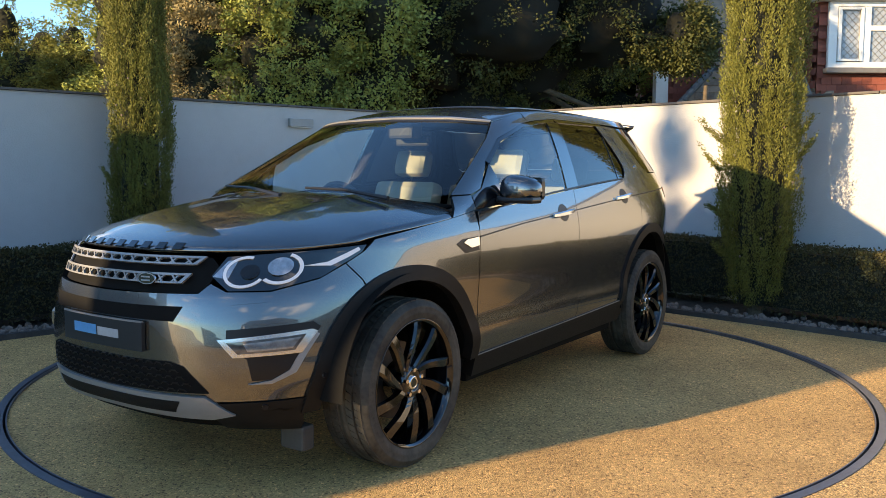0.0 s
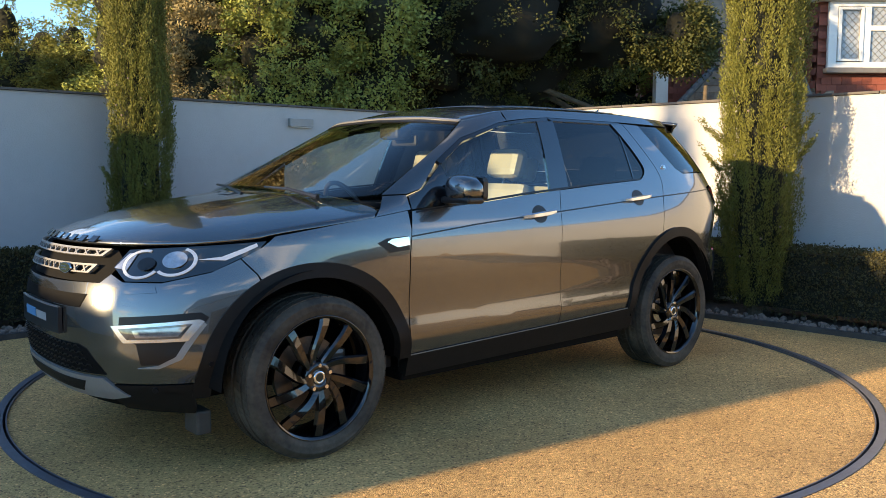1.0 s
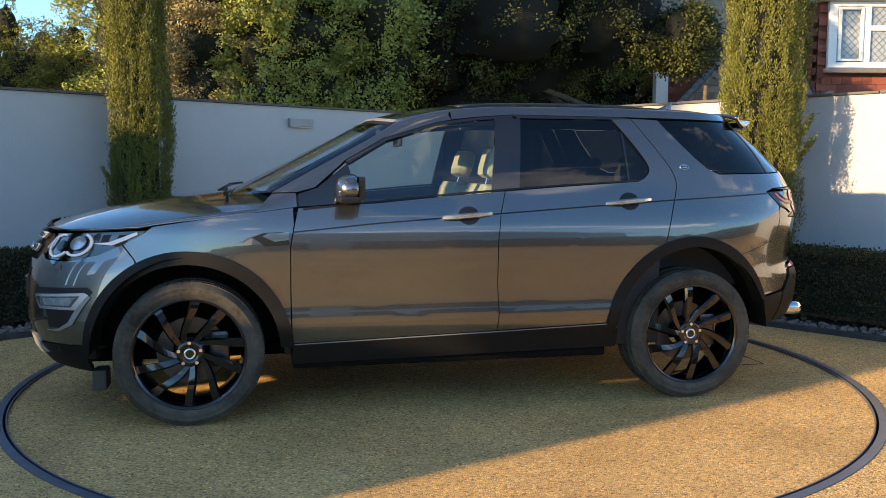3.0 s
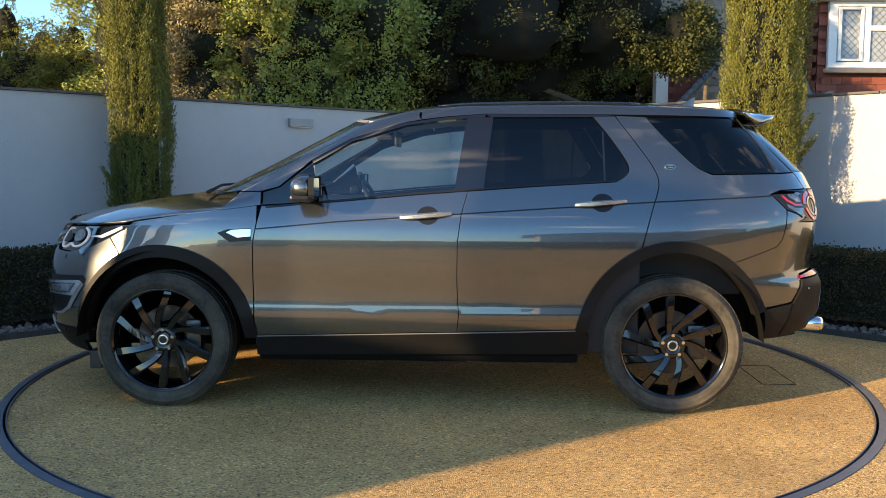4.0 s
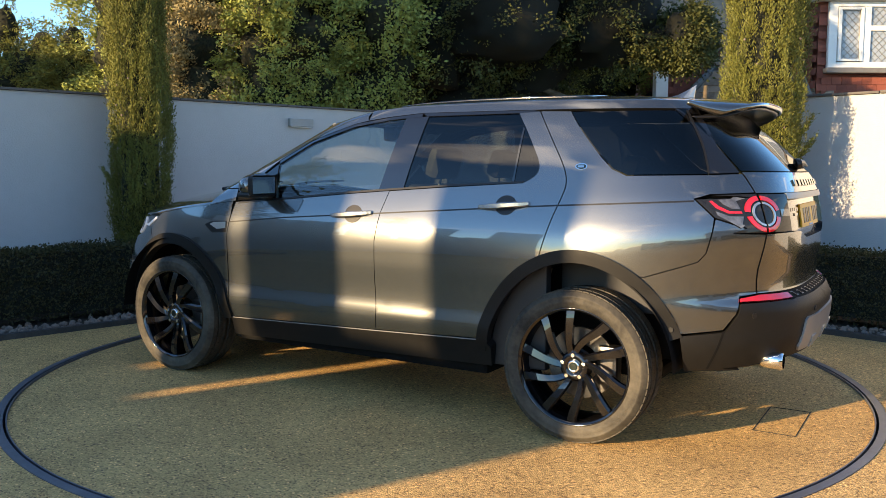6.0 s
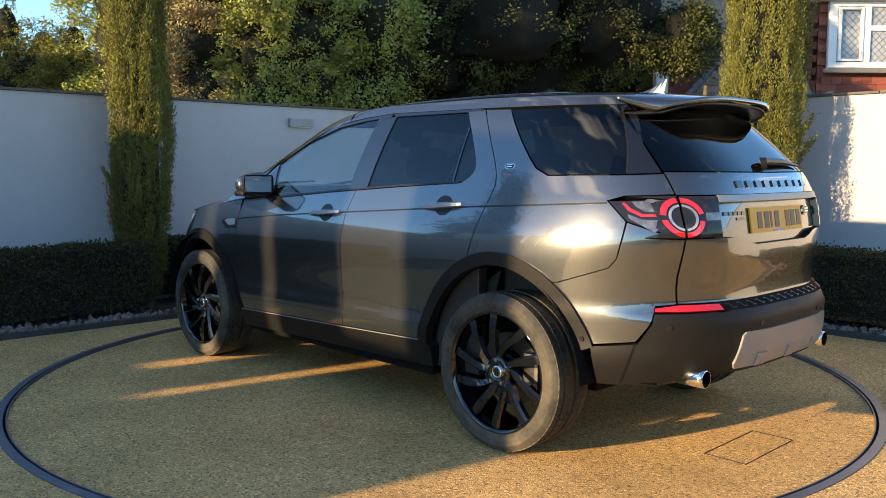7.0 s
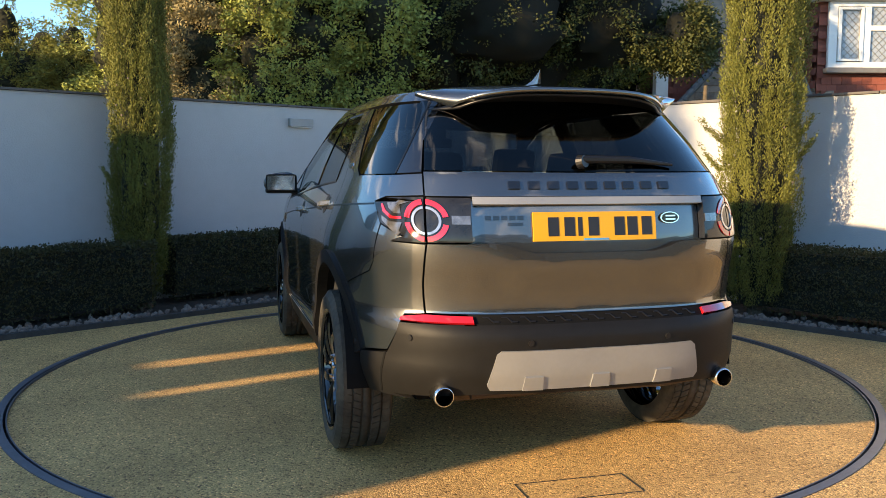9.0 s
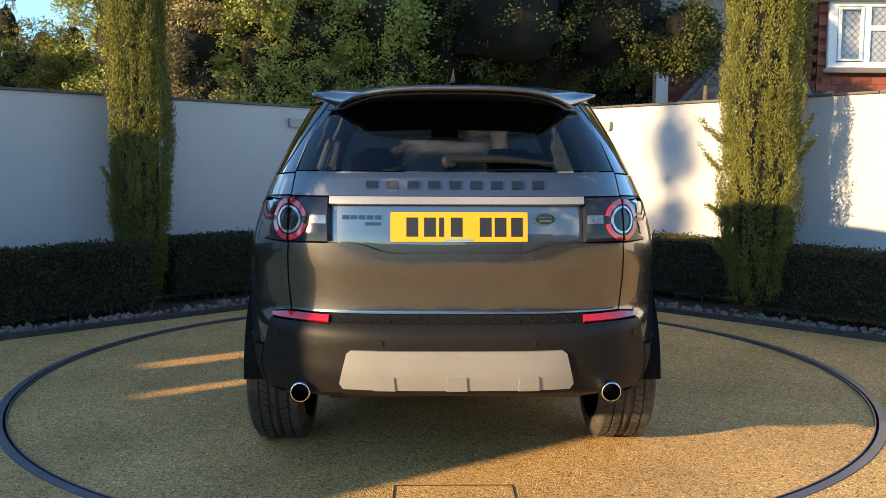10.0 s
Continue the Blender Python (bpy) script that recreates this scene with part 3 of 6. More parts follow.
def build_trees():
    build_tree("fir_tree", "feathery yellow-green fir behind the wall", (-7.0, 8.2, 0),
               column(1, -0.9, 1.6, 2.45, 0.7, 4) + column(61, 0.2, 1.6, 2.75, 0.65, 5) + column(62, 1.1, 1.6, 2.5, 0.6, 4) + [(0.15, 0, 3.45, 0.24, 0.24, 0.5), (-0.7, 0, 3.15, 0.3, 0.3, 0.45), (0.75, 0, 3.1, 0.3, 0.3, 0.45), (-0.25, 0, 3.1, 0.35, 0.3, 0.5), (1.2, 0, 3.1, 0.3, 0.3, 0.5)], FIR, 0.058, 70000, 41, "tree", 0.9, kind_slim=0.25)
    build_tree("fir_tree", "small dark fir behind the wall", (-5.6, 8.0, 0),
               column(63, 0.0, 1.5, 2.8, 0.5, 5), FIR, 0.055, 24000, 53, "tree", 0.8, kind_slim=0.25)
    build_tree("olive_conifer", "olive-green conifer behind the wall", (-4.35, 6.9, 0),
               column(12, 0.0, 1.6, 5.6, 0.75, 7) + column(64, 0.8, 1.6, 5.4, 0.6, 6), LAUREL, 0.045, 60000, 52, "tree", 0.5)
    build_tree("russet_conifer", "olive and russet conifer above the wall", (-3.2, 5.9, 0),
               column(2, 0.0, 1.7, 5.2, 0.55, 7), RUSSET, 0.044, 50000, 42, "tree", 0.5)
    build_tree("bright_conifer", "bright green sunlit conifer above the wall", (-2.15, 5.9, 0),
               column(3, -0.1, 1.7, 5.4, 0.62, 8) + column(65, 0.45, 1.8, 5.2, 0.5, 7), LAUREL, 0.044, 80000, 43, "tree", 0.5)
    build_tree("broadleaf_evergreen", "evergreen with sunlit yellow-green leaf sprays", (-1.05, 6.2, 0),
               blob_set(4, -0.45, 0.5, -0.4, 0.2, 2.0, 5.2, 0.4, 0.65, 14), LAUREL, 0.055, 40000, 44)
    build_tree("yew_tree", "large yew overhanging the wall, shade put into its dark leaves", (1.0, 7.6, 0),
               blob_set(5, -2.0, 2.2, -0.9, 0.9, 3.2, 6.0, 0.7, 1.15, 28) + blob_set(6, -1.9, 0.4, -0.2, 1.2, 1.8, 3.2, 0.7, 1.0, 9), YEW, 0.050, 110000, 45,
               limbs=(((0.2, 0, 2.6), (2.0, -0.6, 1.85)), ((0.6, 0.2, 2.4), (1.6, -0.3, 1.8))))
    build_tree("holly_bough", "sparse bough with sunlit yellow-green leaves", (0.5, 6.5, 0),
               [(-0.35, 0, 3.55, 0.22, 0.2, 0.2), (0.1, 0, 3.1, 0.12, 0.1, 0.22), (0.95, 0.1, 3.35, 0.18, 0.15, 0.16), (-1.0, 0.1, 3.3, 0.25, 0.2, 0.2), (0.5, 0, 3.9, 0.3, 0.2, 0.2)], LAUREL, 0.045, 1500, 54, "tree", trunk=False, limbs=(((-0.35, 0, 3.5), (-0.2, 1.2, 3.6)), ((0.1, 0, 3.1), (0.2, 1.2, 3.4)), ((0.95, 0.1, 3.35), (0.8, 1.2, 3.5)), ((-1.0, 0.1, 3.3), (-0.8, 1.2, 3.4)), ((0.5, 0, 3.9), (0.5, 1.2, 3.9))))
    build_tree("yew_tree", "dark evergreen bough beside the house", (3.75, 7.0, 0),
               blob_set(7, -0.75, 0.25, -0.3, 0.3, 2.95, 3.25, 0.24, 0.36, 11), YEW, 0.050, 30000, 46, trunk=True)
    build_tree("distant_shrub", "sunlit yellow-green shrub beyond the wall", (3.5, 11.5, 0),
               blob_set(8, -0.9, 0.9, -0.3, 0.3, 1.4, 3.5, 0.55, 0.8, 18), LAUREL, 0.05, 34000, 47, "shrub")
    # woods that close the view behind the garden
    build_tree("dark_woodland_tree", "dark tree standing behind the garden", (-0.5, 11.5, 0),
               blob_set(9, -4.0, 2.6, -0.5, 0.5, 1.2, 6.0, 1.2, 1.7, 22), YEW, 0.10, 30000, 48)
    # unseen trees added beside the drive to shade the garden
    build_tree("shade_conifer", "added unseen tall conifer that shades the central trees", (-11.5, -1.5, 0),
               blob_set(10, -0.35, 0.35, -0.35, 0.35, 2.0, 8.6, 0.6, 0.85, 18), YEW, 0.14, 9000, 49)
    way, across = Vector((math.cos(SUN_AZ), math.sin(SUN_AZ), 0)), Vector((-math.sin(SUN_AZ), math.cos(SUN_AZ), 0))
    p = way * -11.0 + across * 1.52
    # narrow unseen crown, added to cast one dark stripe on the east wall
    build_tree("stripe_conifer", "added unseen slim conifer that casts a stripe on the wall", (p.x, p.y, 0), column(72, 0, 3.2, 5.4, 0.13, 9), YEW, 0.06, 2500, 72)


def tiled_face(parent, mat, origin, right, up, w, h, tw, th, out, name="tile", cut=None):
    """Rows of lapped tiles on a plane, each its own piece."""
    base = bmesh.new()
    box(base, 0.002, tw - 0.002, 0.0, 0.012, 0.0, th * 1.12)
    for v in base.verts:
        if v.co.z < 0.01:
            v.co.y -= 0.014
    me = bpy.data.meshes.new(name)
    base.to_mesh(me)
    base.free()
    me.materials.append(mat)
    made = 0
    m0 = Matrix((right.to_4d(), (-out).to_4d(), up.to_4d(), (0, 0, 0, 1))).transposed()
    for k in range(3):
        m0[3][k] = 0
    for r in range(int(h / th)):
        for c in range(int(w / tw)):
            x, z = c * tw + (tw / 2 if r % 2 else 0), r * th
            if cut and not cut(x + tw / 2, z + th / 2):
                continue
            if x + tw > w + 0.01:
                continue
            ob = new(name, me)
            ob.parent = parent
            m = m0.copy()
            m.translation = origin + right * x + up * z + out * 0.016
            ob.matrix_basis = m
            made += 1


def build_house():
    X, Y, Z = Vector((1, 0, 0)), Vector((0, 1, 0)), Vector((0, 0, 1))
    hs = thing("house", "red tile-hung house with a white leaded dormer window", "house", at=(-0.17, 0, 0))
    fy = 8.67
    # walls
    part("wall", box(bmesh.new(), 6.30, 11.0, fy + 0.02, fy + 4.0, 0, 4.05), BRICK_RED, hs)
    part("wall", box(bmesh.new(), 4.20, 6.2, fy + 1.32, fy + 4.0, 0, 3.35), BRICK_RED, hs)
    tiled_face(hs, BRICK_RED, Vector((6.28, fy + 0.0, 2.35)), X, Z, 1.9, 1.75, 0.165, 0.105, -Y, cut=lambda x, z: not (0.10 < x < 1.9 and 0.45 < z))
    # splayed cheek of the dormer
    ck = Vector((-0.42, 0.9, 0)).normalized()
    tiled_face(hs, BRICK_RED, Vector((6.28, fy, 2.40)) + ck * 0.66, -ck, Z, 0.66, 1.45, 0.165, 0.105, Vector((-0.9, -0.42, 0)))
    tiled_face(hs, BRICK_RED, Vector((4.21, fy + 1.3, 2.2)), X, Z, 1.3, 1.2, 0.165, 0.105, -Y)
    part("corner_board", box(bmesh.new(), 3.98, 4.20, fy + 1.25, fy + 1.5, 2.2, 3.30, 0.01), WHITE_PAINT, hs, "white boarded corner")
    # roof slope between, with a mortared verge
    up = Vector((0.62, 0.35, 0.70)).normalized()
    bm = bmesh.new()
    vs = [bm.verts.new(p) for p in ((4.28, fy + 0.9, 2.36), (6.35, fy - 0.1, 2.30), (6.35, fy + 1.0, 4.1), (5.42, fy + 1.25, 3.50))]
    bm.faces.new(vs)
    r = bmesh.ops.extrude_face_region(bm, geom=bm.faces[:])
    for v in [g for g in r["geom"] if isinstance(g, bmesh.types.BMVert)]:
        v.co += Vector((0.05, 0.12, -0.05))
    bmesh.ops.recalc_face_normals(bm, faces=bm.faces[:])
    part("roof", bm, ROOF_TILE, hs)
    a, b, c, d = Vector((4.28, fy + 0.9, 2.36)), Vector((6.35, fy - 0.1, 2.30)), Vector((6.35, fy + 1.0, 4.1)), Vector((5.42, fy + 1.25, 3.50))
    rt = (b - a).normalized()
    nrm = rt.cross((c - b)).normalized()
    if nrm.y > 0:
        nrm = -nrm
    upv = nrm.cross(rt).normalized()
    if upv.z < 0:
        upv = -upv
    slope = (d - a)
    sx, sz = slope.dot(rt), slope.dot(upv)
    tiled_face(hs, ROOF_TILE, a, rt, upv, 2.5, 1.9, 0.17, 0.14, nrm, "roof_tile", cut=lambda x, z: x > sx / sz * z + 0.05)
    bm = bmesh.new()
    n = 12
    for i in range(n):
        tube(bm, a.lerp(d, i / n) + nrm * 0.03, a.lerp(d, (i + 0.97) / n) + nrm * 0.03, 0.065, 0.06, 9)
    part("verge", bm, LEAD, hs, "mortared hip tiles")
    bm = bmesh.new()
    tube(bm, Vector((6.18, fy - 0.05, 2.45)), Vector((5.90, fy + 0.4, 3.6)), 0.05, 0.05, 8)
    part("flashing", bm, LEAD, hs, "grey lead flashing")
    # dormer window
    win = new("window")
    win.parent = hs
    y = fy - 0.06
    for nm, bx in (("frame", (6.42, 6.56, 2.93, 3.98)), ("frame", (6.56, 8.6, 2.93, 3.02)), ("frame", (6.56, 8.6, 3.90, 3.98)), ("mullion", (6.98, 7.10, 3.02, 3.90)), ("transom", (7.10, 8.6, 3.52, 3.60))):
        part(nm, box(bmesh.new(), bx[0], bx[1], y - 0.03, y + 0.05, bx[2], bx[3], 0.008), WHITE_PAINT, win)
    for nm, bx in (("casement", (6.57, 6.62, 3.03, 3.89)), ("casement", (6.93, 6.975, 3.03, 3.89)), ("casement", (6.62, 6.93, 3.03, 3.07)), ("casement", (6.62, 6.93, 3.85, 3.89))):
        part(nm, box(bmesh.new(), bx[0], bx[1], y - 0.05, y, bx[2], bx[3], 0.006), WHITE_PAINT, win)
    for x0, x1, z0, z1 in ((6.62, 6.93, 3.07, 3.85), (7.10, 8.6, 3.02, 3.52), (7.10, 8.6, 3.60, 3.90)):
        part("pane", box(bmesh.new(), x0, x1, y + 0.005, y + 0.015, z0, z1), PANE, win)
        bm = bmesh.new()
        w, h, s = x1 - x0, z1 - z0, 0.115
        k = -h
        while k < w:
            for sg in (0, 1):
                u0, u1 = max(k, 0), min(k + h, w)
                if u1 > u0:
                    p, q = Vector((x0 + u0, y, z0 + (u0 - k))), Vector((x0 + u1, y, z0 + (u1 - k)))
                    if sg:
                        p.z, q.z = z0 + z1 - p.z, z0 + z1 - q.z
                    tube(bm, p, q, 0.004, 0.004, 4, False)
            k += s
        part("leading", bm, LEAD, win, "diamond leading")
    part("sill", box(bmesh.new(), 6.38, 8.7, y - 0.10, y + 0.06, 2.84, 2.925, 0.01), LEAD, win)
    part("fascia", box(bmesh.new(), 6.18, 8.8, fy - 0.22, fy + 0.1, 3.99, 4.09, 0.01), WHITE_PAINT, hs)
    part("gutter", tube(bmesh.new(), (6.1, fy - 0.28, 4.10), (8.9, fy - 0.28, 4.10), 0.06, 0.06, 12), WHITE_PAINT, hs)
    bm = box(bmesh.new(), 6.0, 9.0, fy - 0.3, fy + 4, 4.16, 4.26)
    part("roof", bm, ROOF_TILE, hs)
    bm = bmesh.new()
    vs = [bm.verts.new(p) for p in ((3.5, fy + 2.5, 3.4), (12, fy + 2.5, 4.2), (12, fy + 5, 6.8), (5.5, fy + 5, 6.6))]
    bm.faces.new(vs)
    r = bmesh.ops.extrude_face_region(bm, geom=bm.faces[:])
    for v in [g for g in r["geom"] if isinstance(g, bmesh.types.BMVert)]:
        v.co.z -= 0.15
    part("roof", bm, ROOF_TILE, hs)


def build_surroundings():
    """What stands round the forecourt outside the view: added piers and a tall hedge that block the low sun but for
    slits, a house, a hedge.
    """
    way = Vector((math.cos(SUN_AZ), math.sin(SUN_AZ), 0))
    across = Vector((-way.y, way.x, 0))
    back_off = -7.2
    # unseen wall pieces added as sun blockers, gaps and sills set for the streaks
    for i, (q0, q1, h) in enumerate(((-1.52, -0.80, 3.0), (-0.80, -0.28, 1.85), (-0.28, 0.36, 3.0), (0.36, 0.48, 1.25), (0.48, 1.06, 3.0), (1.06, 1.24, 1.30), (1.24, 3.3, 3.0))):
        p0, p1 = way * back_off + across * q0, way * back_off + across * q1
        wall_piece("wall_blocker_%d" % (i + 1), p0, p1, -way, h, "added unseen white wall piece that blocks and slits the low sun", 0.16, False)
    # tall unseen hedge, added to keep the sun off the left firs' lower part
    build_hedge(way * -7.2 + across * 8.5, way * -7.2 + across * 14.2, -way, 0.8, 4.4, 63)
    build_hedge(Vector((13.0, -2.0, 0)), Vector((4.0, -15.0, 0)), Vector((0.82, -0.57, 0)), 0.8, 1.7, 61)
    build_hedge(Vector((3.2, -15.5, 0)), Vector((-7.0, -14.0, 0)), Vector((-0.1, -1.0, 0)), 0.8, 1.5, 62)
    hs = thing("neighbour_house", "white rendered house across the drive with a dark roof", "house", at=(7.0, -21.0, 0))
    part("wall", box(bmesh.new(), -6, 6, -4, 4, 0, 3.4), RENDERED, hs)
    bm = bmesh.new()
    pr = [(-6.4, -4.4, 3.4), (6.4, -4.4, 3.4), (6.4, 4.4, 3.4), (-6.4, 4.4, 3.4), (-4, 0, 5.6), (4, 0, 5.6)]
    v = [bm.verts.new(p) for p in pr]
    for f in ((0, 1, 5, 4), (2, 3, 4, 5), (1, 2, 5), (3, 0, 4), (3, 2, 1, 0)):
        bm.faces.new([v[k] for k in f])
    part("roof", bm, ROOF_TILE, hs)
    for x in (-4, -1.2, 1.6, 4.2):
        w = new("window")
        w.parent = hs
        part("frame", box(bmesh.new(), x - 0.6, x + 0.6, 4.0, 4.05, 1.0, 2.2, 0.01), WHITE_PAINT, w)
        part("pane", box(bmesh.new(), x - 0.52, x + 0.52, 4.052, 4.06, 1.08, 2.12), PANE, w)


# ---- the car ----
# x runs forward, y to its left, z up; the origin lies on the ground midway between the axles
# the car's skin: half width, nose, tail and corner sharpness by height
def smooth_table(pairs, blur=5):
    """A smooth curve through (height, value) pairs, as a function."""
    zs = np.array([p[0] for p in pairs], float)
    vs = np.array([p[1] for p in pairs], float)
    zz = np.linspace(zs[0] - 0.1, zs[-1] + 0.1, 401)
    vv = np.interp(zz, zs, vs)
    lo, hi = vs[0], vs[-1]
    k = np.exp(-0.5 * (np.arange(-3 * blur, 3 * blur + 1) / blur) ** 2)
    k /= k.sum()
    vv = np.convolve(np.concatenate([np.full(3 * blur, lo), vv, np.full(3 * blur, hi)]), k, "valid")
    return lambda z: float(np.interp(z, zz, vv))


HALF = smooth_table([(0.18, 0.84), (0.30, 0.87), (0.38, 0.89), (0.46, 0.915), (0.51, 0.919), (0.56, 0.909), (0.64, 0.909), (0.78, 0.918),
                     (0.90, 0.920), (0.98, 0.910), (1.04, 0.893), (1.10, 0.873), (1.16, 0.852), (1.30, 0.800), (1.42, 0.748), (1.54, 0.688), (1.62, 0.638), (1.70, 0.57)], 4)
NOSE = smooth_table([(0.20, 2.10), (0.28, 2.20), (0.36, 2.25), (0.50, 2.27), (0.70, 2.275), (0.80, 2.265), (0.90, 2.235), (0.96, 2.20), (1.05, 2.10), (1.20, 1.95)], 4)
NOSE_N = smooth_table([(0.2, 3.0), (0.6, 3.0), (0.75, 2.7), (0.9, 2.35), (1.1, 2.4)], 6)
SCREEN = smooth_table([(1.05, 1.36), (1.16, 1.19), (1.30, 0.91), (1.45, 0.62), (1.54, 0.45), (1.58, 0.36), (1.62, 0.22), (1.70, -0.08)], 3)
TAIL = smooth_table([(0.20, 2.18), (0.33, 2.24), (0.42, 2.29), (0.52, 2.325), (0.66, 2.335), (0.70, 2.31), (0.73, 2.265), (0.80, 2.265), (0.92, 2.285), (1.02, 2.28),
                     (1.17, 2.255), (1.27, 2.215), (1.40, 2.09), (1.52, 1.955), (1.60, 1.87), (1.70, 1.76)], 3)
TAIL_N = smooth_table([(0.2, 3.2), (0.9, 3.45), (1.02, 3.85), (1.14, 3.95), (1.3, 3.7), (1.7, 3.6)], 6)


def corner(r, n):
    r = min(max(r, 0.0), 1.0)
    return max(1.0 - r ** n, 0.0) ** (1.0 / n)


def skin_y(x, z):
    """Half width of the skin at x along the car and height z."""
    w = HALF(z)
    if x < -1.0:
        return w * corner((-1.0 - x) / (TAIL(z) - 1.0), TAIL_N(z))
    low = w * corner((x - 0.9) / (NOSE(z) - 0.9), NOSE_N(z)) if x > 0.9 else w
    if z < 1.08:
        return low
    a = SCREEN(z) - 0.55
    up = w * corner((x - a) / 0.55, 3.4) if x > a else w
    k = min((z - 1.08) / 0.08, 1.0)
    k = k * k * (3 - 2 * k)
    return low + (up - low) * k


def nose_x(y, z):
    return 0.9 + (NOSE(z) - 0.9) * corner(abs(y) / HALF(z), NOSE_N(z))


def screen_x(y, z):
    return SCREEN(z) - 0.55 + 0.55 * corner(abs(y) / HALF(z), 3.4)


def tail_x(y, z):
    return -1.0 - (TAIL(z) - 1.0) * corner(abs(y) / HALF(z), TAIL_N(z))


WHEEL_F, WHEEL_R, HUB_Z, TYRE_R = 1.3705, -1.3705, 0.357, 0.368


def on_nose(a, z):
    f, n = a * math.pi / 2, NOSE_N(z)
    c, s = max(math.cos(f), 0.0), abs(math.sin(f))
    r = (c ** n + s ** n) ** (-1 / n)
    return Vector((0.9 + (NOSE(z) - 0.9) * r * c, math.copysign(HALF(z) * r * s, a), z))


def on_tail(a, z):
    f, n = a * math.pi / 2, TAIL_N(z)
    c, s = max(math.cos(f), 0.0), abs(math.sin(f))
    r = (c ** n + s ** n) ** (-1 / n)
    return Vector((-1.0 - (TAIL(z) - 1.0) * r * c, math.copysign(HALF(z) * r * s, a), z))


def on_screen(a, z):
    f, n = a * math.pi / 2, 3.4
    c, s = max(math.cos(f), 0.0), abs(math.sin(f))
    r = (c ** n + s ** n) ** (-1 / n)
    return Vector((SCREEN(z) - 0.55 + 0.55 * r * c, math.copysign(HALF(z) * r * s, a), z))


def on_side(x, z):
    return Vector((x, skin_y(x, z), z))


SKINS = {"nose": on_nose, "tail": on_tail, "screen": on_screen, "side": on_side}
STRETCH = {"nose": 1.9, "tail": 1.9, "screen": 1.2, "side": 1.0}


def skin_param(skin, p):
    """(axis, value, z) to the skin's own coordinate: 'x' along the car, 'y' across it."""
    if p[0] == "raw":
        return p[1], p[2]
    if skin == "side":
        return (p[0], p[1]) if len(p) == 2 else (p[1], p[2])
    if len(p) == 2:
        p = ("y", *p)
    k, v, z = p
    if skin == "nose":
        L, x0, sx = NOSE(z) - 0.9, 0.9, 1
    elif skin == "tail":
        L, x0, sx = TAIL(z) - 1.0, -1.0, -1
    else:
        L, x0, sx = 0.55, SCREEN(z) - 0.55, 1
    n = {"nose": NOSE_N(z), "tail": TAIL_N(z), "screen": 3.4}[skin]
    if k == "x":
        fx = (v - x0) * sx / L
        fy = corner(fx, n)
        sg = 1
    else:
        fy = abs(v) / HALF(z)
        fx = corner(fy, n)
        sg = -1 if v < 0 else 1
    return sg * math.atan2(fy, fx) / (math.pi / 2), z


def skin_normal(skin, h, z):
    f = SKINS[skin]
    e = 0.004
    dh = f(h + e, z) - f(h - e, z)
    dz = f(h, z + e) - f(h, z - e)
    n = dh.cross(dz)
    if n.length < 1e-9:
        return Vector((1, 0, 0))
    n.normalize()
    ref = {"side": Vector((0, 1, 0)), "nose": Vector((1, 0.6 * (1 if h > 0 else -1) * min(abs(h) * 2, 1), 0)), "screen": Vector((1, 0.5 * (1 if h > 0 else -1) * min(abs(h) * 2, 1), 0.3)),
           "tail": Vector((-1, 0.6 * (1 if h > 0 else -1) * min(abs(h) * 2, 1), 0))}[skin]
    return n if n.dot(ref) > 0 else -n


def shrink(poly, gap, stretch):
    """Moves a polygon's edges inwards by half a shut line."""
    pts = [Vector((p[0] * stretch, p[1])) for p in poly]
    area = sum(a.x * b.y - b.x * a.y for a, b in zip(pts, pts[1:] + pts[:1]))
    sg = 1 if area > 0 else -1
    out = []
    for i, p in enumerate(pts):
        a, b = pts[i - 1], pts[(i + 1) % len(pts)]
        d0, d1 = (p - a).normalized(), (b - p).normalized()
        n0, n1 = Vector((-d0.y, d0.x)) * sg, Vector((-d1.y, d1.x)) * sg
        m = n0 + n1
        k = gap / max(m.length_squared / 2, 0.35)
        q = p + m * k
        out.append((q.x / stretch, q.y))
    return out


